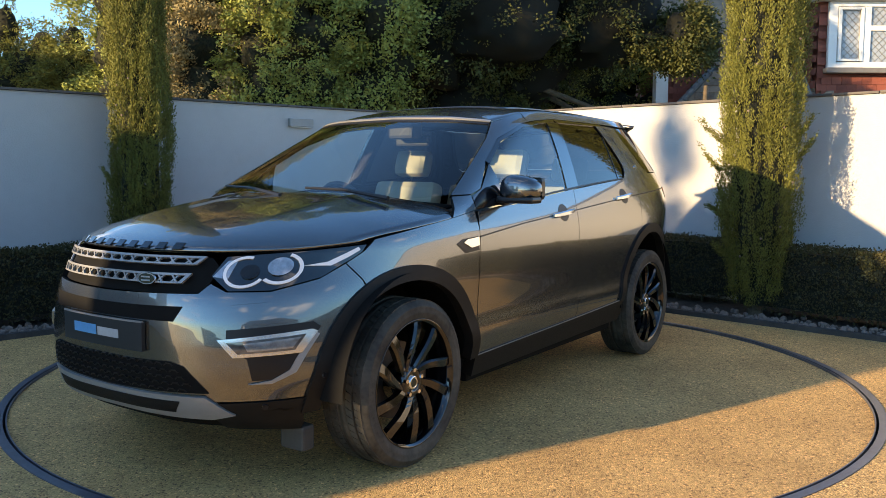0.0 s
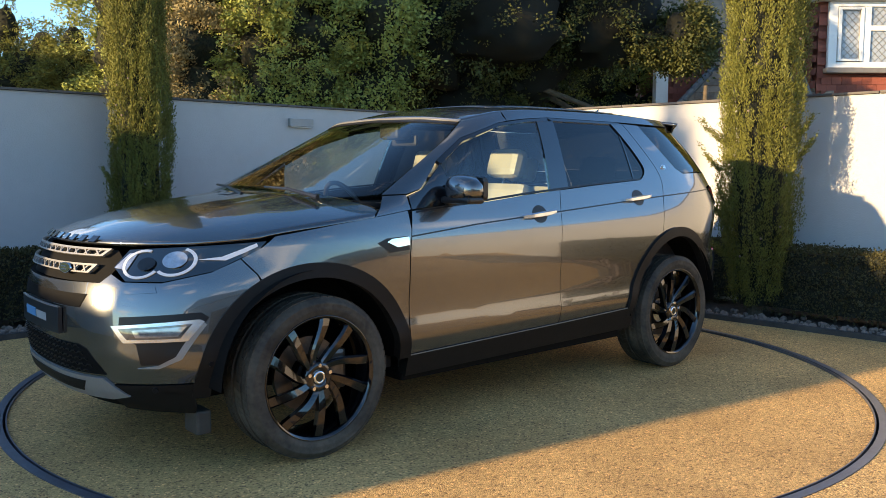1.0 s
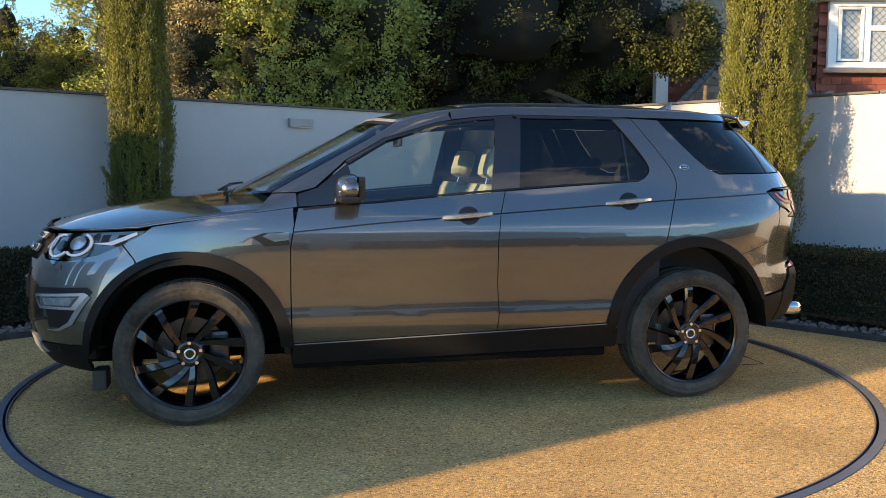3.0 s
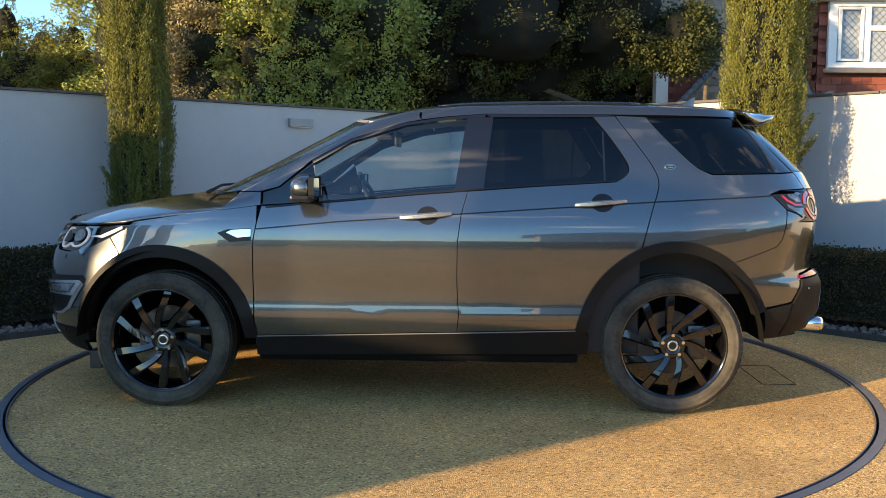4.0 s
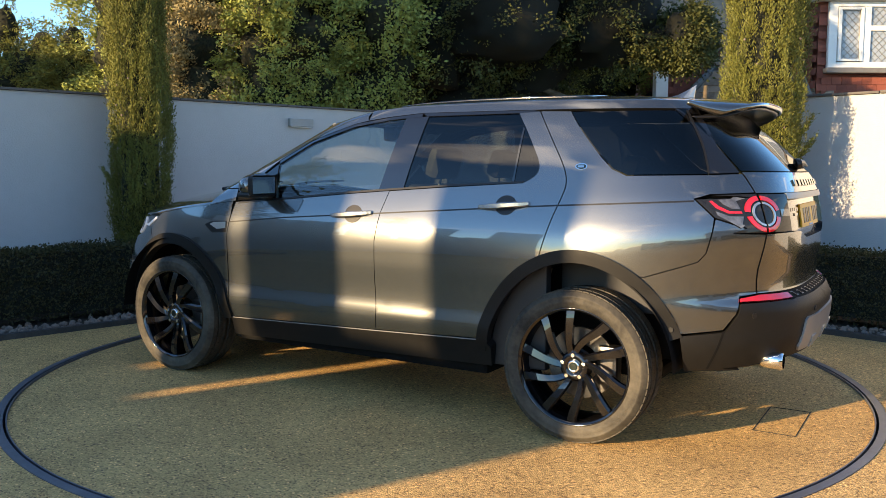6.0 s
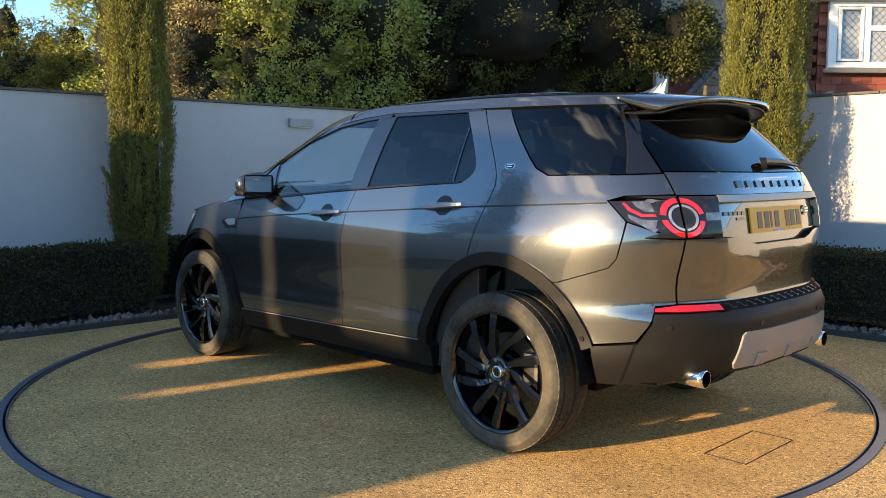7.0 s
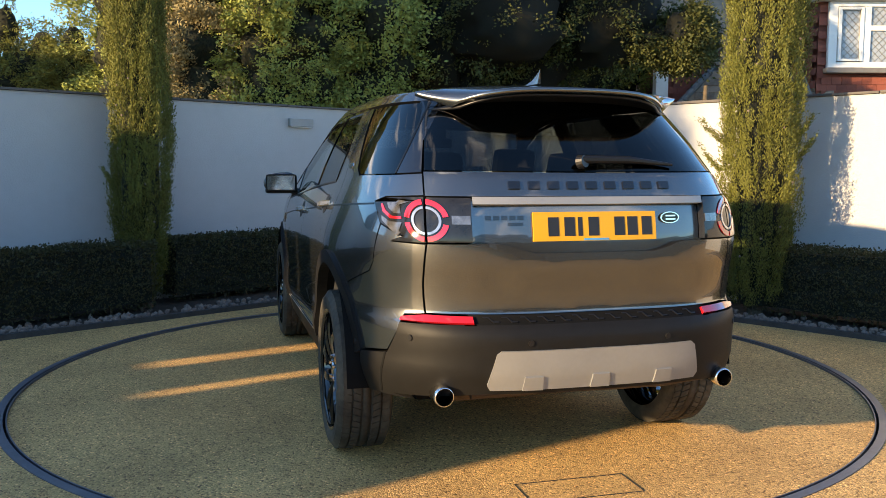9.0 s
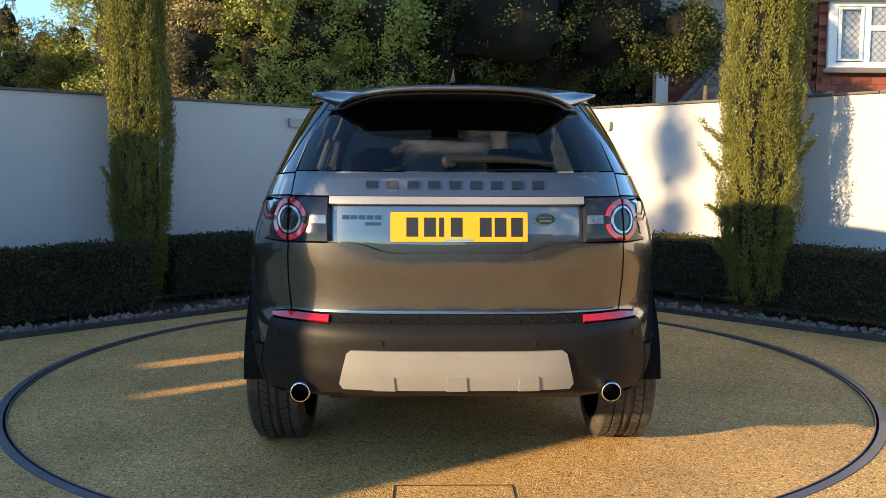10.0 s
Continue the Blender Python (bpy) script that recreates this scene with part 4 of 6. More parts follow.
def panel(name, skin, poly, mat, parent, proud=0.0, depth=0.02, gap=0.0018, mirror=False, step=0.05, label=""):
    """A curved panel cut out of the car's skin, with a turned-in edge."""
    poly = shrink([skin_param(skin, p) for p in poly], gap, STRETCH[skin])
    bm = bmesh.new()
    bm.faces.new([bm.verts.new((h, z, 0)) for h, z in poly])
    bm.normal_update()
    bmesh.ops.triangulate(bm, faces=bm.faces[:], ngon_method="EAR_CLIP")
    st = step / STRETCH[skin]
    hs, zs = [p[0] for p in poly], [p[1] for p in poly]
    for lo, hi, s, no in ((min(hs), max(hs), st, (1, 0, 0)), (min(zs), max(zs), step, (0, 1, 0))):
        k = math.floor(lo / s) + 1
        while k * s < hi:
            co = (k * s, 0, 0) if no[0] else (0, k * s, 0)
            bmesh.ops.bisect_plane(bm, geom=bm.verts[:] + bm.edges[:] + bm.faces[:], plane_co=co, plane_no=no, dist=1e-5)
            k += 1
    bmesh.ops.dissolve_degenerate(bm, edges=bm.edges[:], dist=1e-5)
    bm.verts.index_update()
    f = SKINS[skin]
    P, N = [], []
    for v in bm.verts:
        n = skin_normal(skin, v.co.x, v.co.y)
        P.append(f(v.co.x, v.co.y) + n * proud)
        N.append(n)
    F = [[v.index for v in fc.verts] for fc in bm.faces]
    rim = [(e.verts[0].index, e.verts[1].index, e.link_faces[0]) for e in bm.edges if len(e.link_faces) == 1]
    bm.free()
    # face direction follows the skin's normal
    for t in F:
        q = (P[t[1]] - P[t[0]]).cross(P[t[2]] - P[t[0]])
        if q.dot(N[t[0]]) < 0:
            t.reverse()
    P2, N2, skin_faces = list(P), list(N), len(F)
    for a, b, fc in rim:
        base = len(P2)
        d = (P[b] - P[a])
        sn = d.cross(N[a])
        P2 += [P[a], P[b], P[b] - N[b] * depth, P[a] - N[a] * depth]
        if sn.length > 1e-9:
            sn.normalize()
        N2 += [sn] * 4
        F.append([base, base + 3, base + 2, base + 1])
    if mirror:
        P2 = [Vector((p.x, -p.y, p.z)) for p in P2]
        N2 = [Vector((p.x, -p.y, p.z)) for p in N2]
        F = [t[::-1] for t in F]
    me = bpy.data.meshes.new(name)
    me.from_pydata([tuple(p) for p in P2], [], F)
    me.materials.append(mat)
    # black turned-in edges put the shut lines' shade into the colour
    if mat is PAINT:
        me.materials.append(BLACK)
        me.polygons.foreach_set("material_index", [0] * skin_faces + [1] * (len(F) - skin_faces))
    me.polygons.foreach_set("use_smooth", [True] * len(me.polygons))
    me.normals_split_custom_set_from_vertices([tuple(n) for n in N2])
    ob = new(name, me)
    ob.parent = parent
    if label:
        tagged(ob, label)
    return ob


def both(name, skin, poly, mat, parent, **kw):
    return panel(name, skin, poly, mat, parent, **kw), panel(name, skin, poly, mat, parent, mirror=True, **kw)


def whole(name, skin, pts, mat, parent, **kw):
    """A panel across the car's middle: its outline is given for one half, from the top middle to the bottom middle."""
    half = [skin_param(skin, p) for p in pts]
    full = half + [(-h, z) for h, z in reversed(half) if abs(h) > 1e-6]
    return panel(name, skin, [("raw", h, z) for h, z in full], mat, parent, **kw)


def arc(cx, cz, r, a0, a1, n=18, top=0.0):
    """Points on a wheel arch, from angle a0 to a1 in degrees, raised by top at its crown."""
    return [(cx + r * math.cos(radians(a)), cz + (r + top * max(math.sin(radians(a)), 0) ** 2) * math.sin(radians(a))) for a in np.linspace(a0, a1, n)]


def curve(pts, n=5):
    """A smooth line through the points."""
    out = []
    for i in range(len(pts) - 1):
        p0, p1, p2, p3 = (Vector(pts[max(min(j, len(pts) - 1), 0)]) for j in (i - 1, i, i + 1, i + 2))
        for k in range(n):
            t = k / n
            q = 0.5 * (2 * p1 + (p2 - p0) * t + (2 * p0 - 5 * p1 + 4 * p2 - p3) * t * t + (3 * p1 - p0 - 3 * p2 + p3) * t ** 3)
            out.append((q.x, q.y))
    return out + [tuple(pts[-1])]


def grid_part(name, fn, nu, nv, mat, parent, thick=0.0, label=""):
    """A smooth sheet fn(u, v), u and v from 0 to 1, with an underside if thick."""
    bm = bmesh.new()
    g = [[bm.verts.new(fn(i / nu, j / nv)) for j in range(nv + 1)] for i in range(nu + 1)]
    for i in range(nu):
        for j in range(nv):
            bm.faces.new((g[i][j], g[i + 1][j], g[i + 1][j + 1], g[i][j + 1]))
    bm.normal_update()
    if sum(f.normal.z for f in bm.faces) < 0:
        bmesh.ops.reverse_faces(bm, faces=bm.faces[:])
    ob = part(name, bm, mat, parent, label, smooth=True)
    if thick:
        md = ob.modifiers.new("thick", "SOLIDIFY")
        md.thickness, md.offset = thick, -1
    return ob


HOOD_EDGE = smooth_table([(0.75, 1.100), (0.826, 1.090), (1.05, 1.062), (1.25, 1.038), (1.54, 0.995), (1.9, 0.967), (2.2, 0.955)], 6)
HOOD_MID = smooth_table([(0.75, 1.195), (0.95, 1.180), (1.186, 1.160), (1.45, 1.128), (1.74, 1.085), (1.95, 1.045), (2.10, 1.00), (2.2, 0.958)], 6)


def hood_z(x, y):
    ye = max(skin_y(x, HOOD_EDGE(x)), 0.02)
    r = min(abs(y) / ye, 1.0)
    z = HOOD_EDGE(x) + (HOOD_MID(x) - HOOD_EDGE(x)) * (1 - r ** 3.0)
    # the raised centre of the bonnet
    z += 0.012 * math.exp(-((abs(y) - 0.40) / 0.05) ** 2) * min(max((1.9 - x) / 0.5, 0), 1) * 0.8
    return z


def build_wheel(car, name, x, side):
    """A twenty-inch wheel with ten curved black spokes; the outside looks to +y before it is turned."""
    w = new(name)
    w.parent = car
    w.location = (x, side * 0.80, HUB_Z)
    if side < 0:
        w.rotation_euler = (0, 0, math.pi)
    R = TYRE_R
    prof = [(-0.120, 0.281), (-0.124, 0.305), (-0.121, 0.335), (-0.108, R - 0.010), (-0.096, R - 0.002)]
    for g in (-0.062, -0.02, 0.022, 0.064):
        prof += [(g - 0.006, R - 0.004), (g - 0.005, R - 0.010), (g + 0.005, R - 0.010), (g + 0.006, R - 0.004)]
    prof += [(0.096, R - 0.002), (0.108, R - 0.010), (0.119, 0.343), (0.1235, 0.338), (0.1238, 0.334), (0.1225, 0.331), (0.1245, 0.318), (0.1243, 0.303), (0.1225, 0.300), (0.1225, 0.294), (0.115, 0.281)]
    part("tyre", lathe(bmesh.new(), prof, 72), RUBBER, w, smooth=True)
    rim = part("rim", lathe(bmesh.new(), [(-0.115, 0.282), (-0.105, 0.268), (-0.06, 0.252), (0.02, 0.256), (0.085, 0.266), (0.110, 0.278), (0.116, 0.283), (0.1195, 0.282), (0.118, 0.277), (0.108, 0.268)], 72), RIM, w, smooth=True)
    # spokes: five pairs that lean one way
    for k in range(10):
        bm = bmesh.new()
        pair, sgn = 2 * math.pi * (k // 2) / 5 + (1.22 if x < 0 else 0.70), (1 if k % 2 else -1)
        a_out, twist = pair + sgn * 0.27, (0.30 if sgn > 0 else 0.72)
        n = 12
        rows = []
        for i in range(n + 1):
            u = i / n
            r = 0.040 + (0.272 - 0.040) * u
            a = a_out - twist * (1 - u) ** 1.9
            wd = 0.014 + 0.0105 * u ** 0.7
            y = 0.084 + 0.026 * math.sin(u * 2.4)
            rad, tan = Vector((math.cos(a), 0, math.sin(a))), Vector((-math.sin(a), 0, math.cos(a)))
            c = rad * r
            rows.append([bm.verts.new(c - tan * wd + Vector((0, y - 0.006, 0))), bm.verts.new(c - tan * wd * 0.55 + Vector((0, y + 0.005, 0))),
                         bm.verts.new(c + tan * wd + Vector((0, y - 0.001, 0))), bm.verts.new(c + tan * wd * 0.8 + Vector((0, y - 0.035, 0))), bm.verts.new(c - tan * wd * 0.8 + Vector((0, y - 0.035, 0)))])
        for p, q in zip(rows, rows[1:]):
            for j in range(5):
                bm.faces.new((p[j], p[(j + 1) % 5], q[(j + 1) % 5], q[j]))
        bm.faces.new(rows[0])
        bm.faces.new(rows[-1][::-1])
        bmesh.ops.recalc_face_normals(bm, faces=bm.faces[:])
        part("spoke", bm, RIM, rim)
    # shoulder blocks with cross grooves between them
    bm = bmesh.new()
    for i in range(66):
        q = Matrix.Rotation(2 * math.pi * i / 66, 4, "Y")
        for y0, y1, lean in ((0.068, 0.103, 0.010), (0.026, 0.060, 0.014), (-0.060, -0.026, -0.014), (-0.103, -0.068, -0.010)):
            hw, top = 0.0148, R + (0.0005 if abs(y0 + y1) < 0.15 else -0.0015)
            vs = [bm.verts.new(q @ Vector((sx * hw + (lean if yy == y1 else 0), yy, zz))) for zz in (R - 0.012, top) for yy, sx in ((y0, -1), (y0, 1), (y1, 1), (y1, -1))]
            for f in ((4, 5, 6, 7), (0, 1, 5, 4), (1, 2, 6, 5), (2, 3, 7, 6), (3, 0, 4, 7)):
                bm.faces.new([vs[j] for j in f])
    bmesh.ops.recalc_face_normals(bm, faces=bm.faces[:])
    tagged(part("tread", bm, RUBBER, w, "worn tread blocks"), kind="stuff")
    part("hub", lathe(bmesh.new(), [(0.03, 0.075), (0.088, 0.072), (0.098, 0.060), (0.099, 0.034), (0.094, 0.033), (0.094, 0.0005)], 40), RIM, rim, smooth=True)
    part("centre_cap", lathe(bmesh.new(), [(0.094, 0.031), (0.101, 0.029), (0.103, 0.022), (0.101, 0.020), (0.101, 0.0005)], 32), CHROME, rim, "silver and dark centre cap", smooth=True)
    part("cap_badge", lathe(bmesh.new(), [(0.1015, 0.0195), (0.1035, 0.018), (0.1035, 0.0005)], 28), BADGE_GREEN, rim, "dark badge disc")
    for k in range(5):
        a = 2 * math.pi * k / 5 + 0.3
        c = Vector((math.cos(a) * 0.056, 0, math.sin(a) * 0.056))
        part("wheel_nut", tube(bmesh.new(), c + Vector((0, 0.085, 0)), c + Vector((0, 0.107, 0)), 0.0115, 0.0095, 6), CHROME, rim, "chrome wheel nut")
    return w


def build_brakes(car):
    for x in (WHEEL_F, WHEEL_R):
        for s in (1, -1):
            bm = lathe(bmesh.new(), [(s * 0.80, 0.09), (s * 0.80, 0.172), (s * 0.775, 0.172), (s * 0.775, 0.09)], 48)
            bmesh.ops.translate(bm, vec=(x, 0, HUB_Z), verts=bm.verts[:])
            part("brake_disc", bm, STEEL, car, "bare steel brake disc")
            bm = box(bmesh.new(), x - 0.19, x - 0.09, min(s * 0.75, s * 0.835), max(s * 0.75, s * 0.835), HUB_Z - 0.09, HUB_Z + 0.10, 0.02)
            part("brake_caliper", bm, STEEL, car)
        part("axle", tube(bmesh.new(), (x, -0.78, HUB_Z), (x, 0.78, HUB_Z), 0.04, 0.04, 10), BLACK, car)


def emblem(name, centre, normal, rx, rz, car):
    """A small oval badge: silver rim, dark field, no lettering."""
    n = Vector(normal).normalized()
    m = Matrix.Translation(centre) @ n.to_track_quat("Z", "Y").to_matrix().to_4x4()
    ob = new(name)
    ob.parent = car
    for nm, k, h, mat in (("rim", 1.0, 0.006, CHROME), ("field", 0.86, 0.0075, BADGE_GREEN)):
        bm = bmesh.new()
        bmesh.ops.create_cone(bm, cap_ends=True, segments=36, radius1=1, radius2=0.96, depth=1)
        for v in bm.verts:
            v.co = m @ Vector((v.co.x * rx * k, v.co.y * rz * k, (v.co.z + 0.5) * h - 0.002))
        part(nm, bm, mat, ob)
    for dz in (0.28, -0.28):
        bm = box(bmesh.new(), -rx * 0.5, rx * 0.5, dz * rz - 0.12 * rz, dz * rz + 0.12 * rz, 0.004, 0.0085, 0, m)
        part("bar", bm, CHROME, ob)
    return ob


def letter_bars(name, skin, y0, y1, z0, z1, count, mat, car, label, slim=0.58, proud=0.002):
    """A row of plain letter-sized bars in place of a product's name."""
    w = (y1 - y0) / (count - 1 + slim)
    for i in range(count):
        a = y0 + i * w
        b = a + w * slim
        panel(name, skin, [(a, z0), (b, z0), (b, z1), (a, z1)], mat, car, proud=proud + 0.005, depth=0.006, gap=0.0, step=0.1, label=label)


def build_car():
    car = thing("car", "grey metallic SUV with black wheels parked on the turntable", "car")
    FA = (WHEEL_F + 0.004, 0.352)
    RA = (WHEEL_R - 0.002, 0.362)
    # ---- painted sides
    wing = [(0.848, 1.088), (1.05, 1.062), (1.25, 1.038), (1.54, 0.995), (1.60, 0.950), (1.69, 0.905), (1.632, 0.835)]
    wing += arc(*FA, 0.490, 62, 176, 22) + [(0.866, 0.385), (0.868, 0.67), (0.866, 0.89), (0.846, 1.0)]
    both("front_wing", "side", wing, PAINT, car)
    door = [(0.824, 1.085), (0.844, 1.0), (0.864, 0.89), (0.866, 0.67), (0.862, 0.388), (-0.225, 0.418), (-0.234, 0.51), (-0.224, 0.69), (-0.226, 0.90), (-0.246, 1.05), (-0.280, 1.168), (-0.012, 1.148), (0.422, 1.108)]
    both("front_door", "side", door, PAINT, car, depth=0.04)
    shut = curve([(-1.188, 0.86), (-1.241, 1.05), (-1.278, 1.16), (-1.288, 1.225), (-1.262, 1.30), (-1.180, 1.425), (-1.075, 1.576)], 4)
    corner_line = curve([(-0.955, 1.572), (-1.028, 1.475), (-1.095, 1.375), (-1.130, 1.312), (-1.130, 1.272), (-1.102, 1.242), (-1.060, 1.220)], 4)
    rdoor = [(-0.280, 1.168), (-0.246, 1.05), (-0.226, 0.90), (-0.224, 0.69), (-0.234, 0.51), (-0.225, 0.418), (-0.89, 0.44)]
    rdoor += arc(*RA, 0.495, 10, 66, 12) + shut + corner_line + [(-0.609, 1.192)]
    both("rear_door", "side", rdoor, PAINT, car, depth=0.04, gap=0.0024)
    quarter = [("x", *p) for p in [(-1.076, 1.578), (-1.240, 1.572), (-1.437, 1.35), (-1.503, 1.29), (-1.574, 1.260), (-1.95, 1.266)]] + [("y", 0.638, 1.272), ("y", 0.646, 1.186), ("y", 0.76, 1.178)]
    quarter += [("x", *p) for p in [(-1.885, 1.158), (-1.975, 1.075), (-1.950, 0.92), (-1.918, 0.88), (-1.700, 0.805)]]
    quarter += [("x", *p) for p in arc(*RA, 0.495, 118, 68, 12)] + [("x", px, pz) for px, pz in shut[:-1]]
    both("rear_quarter", "tail", quarter, PAINT, car, depth=0.03, gap=0.0024)
    rcorner = [("x", *p) for p in [(-1.918, 0.88), (-1.950, 0.92), (-1.978, 1.072), (-2.10, 1.028)]] + [("y", 0.764, 1.008), ("y", 0.652, 1.004), ("y", 0.658, 0.85), ("y", 0.648, 0.735), ("y", 0.715, 0.726), ("y", 0.735, 0.690), ("y", 0.772, 0.578)]
    rcorner += [("x", -1.845, 0.552)] + [("x", *p) for p in arc(*RA, 0.495, 158, 119, 9)] + [("x", -1.700, 0.805)]
    both("rear_corner", "tail", rcorner, PAINT, car, depth=0.03)
    # ---- pillars, frames and glass
    pillar = [("x", 0.83, 1.165), ("x", 0.736, 1.19), ("x", 0.574, 1.33), ("x", 0.362, 1.45), ("x", 0.064, 1.54), ("x", -0.02, 1.555), ("x", -0.02, 1.608), ("x", 0.10, 1.585), ("x", 0.20, 1.560)]
    pillar += [("y", 0.618, 1.542), ("y", 0.678, 1.45), ("y", 0.748, 1.30), ("y", 0.808, 1.162)]
    both("front_pillar", "screen", pillar, PAINT, car, gap=0.001)
    both("scuttle_side", "side", [(1.045, 1.062), (0.955, 1.158), (0.832, 1.162), (0.828, 1.090)], PAINT, car)
    both("roof_edge", "side", [(-0.02, 1.555), (-0.161, 1.572), (-0.372, 1.588), (-1.033, 1.584), (-1.78, 1.574), (-1.80, 1.615), (-1.0, 1.632), (-0.3, 1.632), (-0.02, 1.612)], PAINT, car, gap=0.001)
    both("mirror_sail", "side", [(0.820, 1.092), (0.822, 1.160), (0.725, 1.190), (0.560, 1.320), (0.512, 1.112)], GLOSS_BLACK, car, proud=-0.004)
    fwin = [(0.512, 1.108), (0.555, 1.315), (0.353, 1.435), (0.059, 1.524), (-0.163, 1.555), (-0.270, 1.563), (-0.205, 1.160)]
    both("side_window", "side", fwin, SIDE_GLASS, car, proud=-0.008, depth=0.004, gap=0.001, label="clear tinted front side window")
    frame_top = [(0.574, 1.33), (0.362, 1.45), (0.064, 1.54), (-0.161, 1.57), (-0.372, 1.588), (-0.372, 1.568), (-0.270, 1.563), (-0.163, 1.555), (0.059, 1.524), (0.353, 1.435), (0.555, 1.315)]
    both("door_frame", "side", frame_top, GLOSS_BLACK, car, proud=-0.002, gap=0.0)
    both("centre_pillar", "side", [(-0.205, 1.160), (-0.270, 1.563), (-0.415, 1.570), (-0.362, 1.176), (-0.280, 1.168)], GLOSS_BLACK, car, proud=-0.003, gap=0.0, label="gloss black centre pillar")
    both("door_frame", "side", [(-0.372, 1.588), (-1.033, 1.584), (-1.07, 1.576), (-0.955, 1.571), (-0.405, 1.570)], GLOSS_BLACK, car, proud=-0.002, gap=0.0)
    rwin = [(-0.362, 1.176), (-0.415, 1.570), *corner_line, (-0.609, 1.193)]
    both("side_window", "side", rwin, PRIVACY_GLASS, car, proud=-0.008, depth=0.004, gap=0.0, label="dark privacy rear side window")
    both("window_bar", "side", [(-1.000, 1.222), (-1.010, 1.222), (-1.010, 1.49), (-1.000, 1.50)], GLOSS_BLACK, car, proud=-0.004, gap=0.0)
    both("window_seal", "side", [(0.80, 1.074), (0.422, 1.110), (-0.012, 1.150), (-0.280, 1.170), (-0.609, 1.194), (-1.064, 1.220), (-1.064, 1.228), (-0.609, 1.203), (-0.280, 1.180), (-0.012, 1.160), (0.422, 1.120), (0.80, 1.082)], TRIM_BLACK, car, proud=0.002, depth=0.008, gap=0.0, label="black window seal")
    qwin = [("x", *p) for p in [(-1.243, 1.570), (-1.770, 1.568), (-1.925, 1.270), (-1.578, 1.264), (-1.506, 1.293), (-1.440, 1.352)]]
    both("quarter_window", "tail", qwin, PRIVACY_GLASS, car, proud=-0.004, depth=0.004, gap=0.001)
    both("rear_pillar", "tail", [("x", -1.772, 1.572), ("x", -1.927, 1.270), ("y", 0.640, 1.276), ("y", 0.605, 1.40), ("y", 0.560, 1.545), ("y", 0.560, 1.585), ("x", -1.79, 1.60)], GLOSS_BLACK, car, proud=-0.002, gap=0.001, label="gloss black rear pillar")
    both("pillar_seam", "tail", [("x", -1.768, 1.568), ("x", -1.776, 1.568), ("x", -1.931, 1.272), ("x", -1.923, 1.272)], TRIM_BLACK, car, proud=0.0, gap=0.0, depth=0.003)
    whole("windscreen", "screen", [("y", 0.0, 1.570), ("y", 0.40, 1.560), ("y", 0.615, 1.540), ("y", 0.675, 1.45), ("y", 0.745, 1.30), ("y", 0.803, 1.165), ("y", 0.60, 1.145), ("y", 0.0, 1.135)], CLEAR_GLASS, car, proud=-0.003, depth=0.004)
    whole("screen_band", "screen", [("y", 0.0, 1.570), ("y", 0.40, 1.560), ("y", 0.614, 1.540), ("y", 0.620, 1.528), ("y", 0.40, 1.546), ("y", 0.0, 1.556)], TRIM_BLACK, car, proud=0.0, gap=0.0, depth=0.003)
    whole("screen_trim", "screen", [("y", 0.0, 1.580), ("y", 0.40, 1.570), ("y", 0.610, 1.550), ("y", 0.614, 1.541), ("y", 0.40, 1.561), ("y", 0.0, 1.571)], SATIN, car, proud=0.004, gap=0.0, depth=0.006, label="bright strip above the windscreen")
    whole("tailgate_window", "tail", [("y", 0.0, 1.60), ("y", 0.555, 1.585), ("y", 0.558, 1.545), ("y", 0.602, 1.40), ("y", 0.632, 1.282), ("y", 0.0, 1.279)], PRIVACY_GLASS, car, proud=-0.002, depth=0.004)
    # ---- roof
    ROOF_MID = smooth_table([(-1.95, 1.632), (-1.75, 1.648), (-1.54, 1.665), (-1.2, 1.682), (-0.87, 1.690), (-0.5, 1.688), (-0.24, 1.678), (0.0, 1.655), (0.15, 1.632), (0.27, 1.605), (0.38, 1.576)], 6)
    ROOF_SIDE = smooth_table([(-1.8, 1.612), (-1.0, 1.630), (-0.26, 1.626), (0.0, 1.606), (0.20, 1.563), (0.285, 1.545), (0.38, 1.530)], 6)

    def roof(u, v):
        y = 2 * v - 1
        top = 1.578 - 0.032 * abs(y) ** 2.5
        xf = screen_x(y * 0.612, top) + 0.002
        x = xf + (-1.79 - xf) * u
        e = ROOF_SIDE(x)
        ye = min(skin_y(min(x, 0.25), e) + 0.002, 0.645)
        yy = y * (ye * min(u * 12, 1) + 0.614 * (1 - min(u * 12, 1)))
        z = e + max(ROOF_MID(x) - e, 0) * (1 - abs(y) ** 2.6)
        return Vector((x, yy, max(z, top if u < 0.001 else 0)))
    grid_part("roof", roof, 40, 30, PAINT, car, 0.012)

    def sunroof(u, v):
        x, y = -0.10 - 1.15 * u, -0.46 + 0.92 * v
        e = ROOF_SIDE(x)
        return Vector((x, y, e + (ROOF_MID(x) - e) * (1 - (abs(y) / 0.635) ** 2.6) + 0.004))
    grid_part("glass_roof", sunroof, 16, 14, GLOSS_BLACK, car, 0.006, "dark glass roof panel")
    # spoiler over the tailgate window
    def spoiler(u, v):
        y = (2 * v - 1)
        yy = y * (0.606 - 0.125 * u)
        xe = -1.795 - (0.275 - 0.17 * abs(y) ** 5) * u
        zc = 1.645 - 0.030 * u
        ze = 1.606 - 0.025 * u - 0.045 * u * abs(y) ** 4
        return Vector((xe, yy, ze + (zc - ze) * (1 - abs(y) ** 2.6)))
    sp = grid_part("spoiler", spoiler, 10, 30, PAINT, car, 0.02)

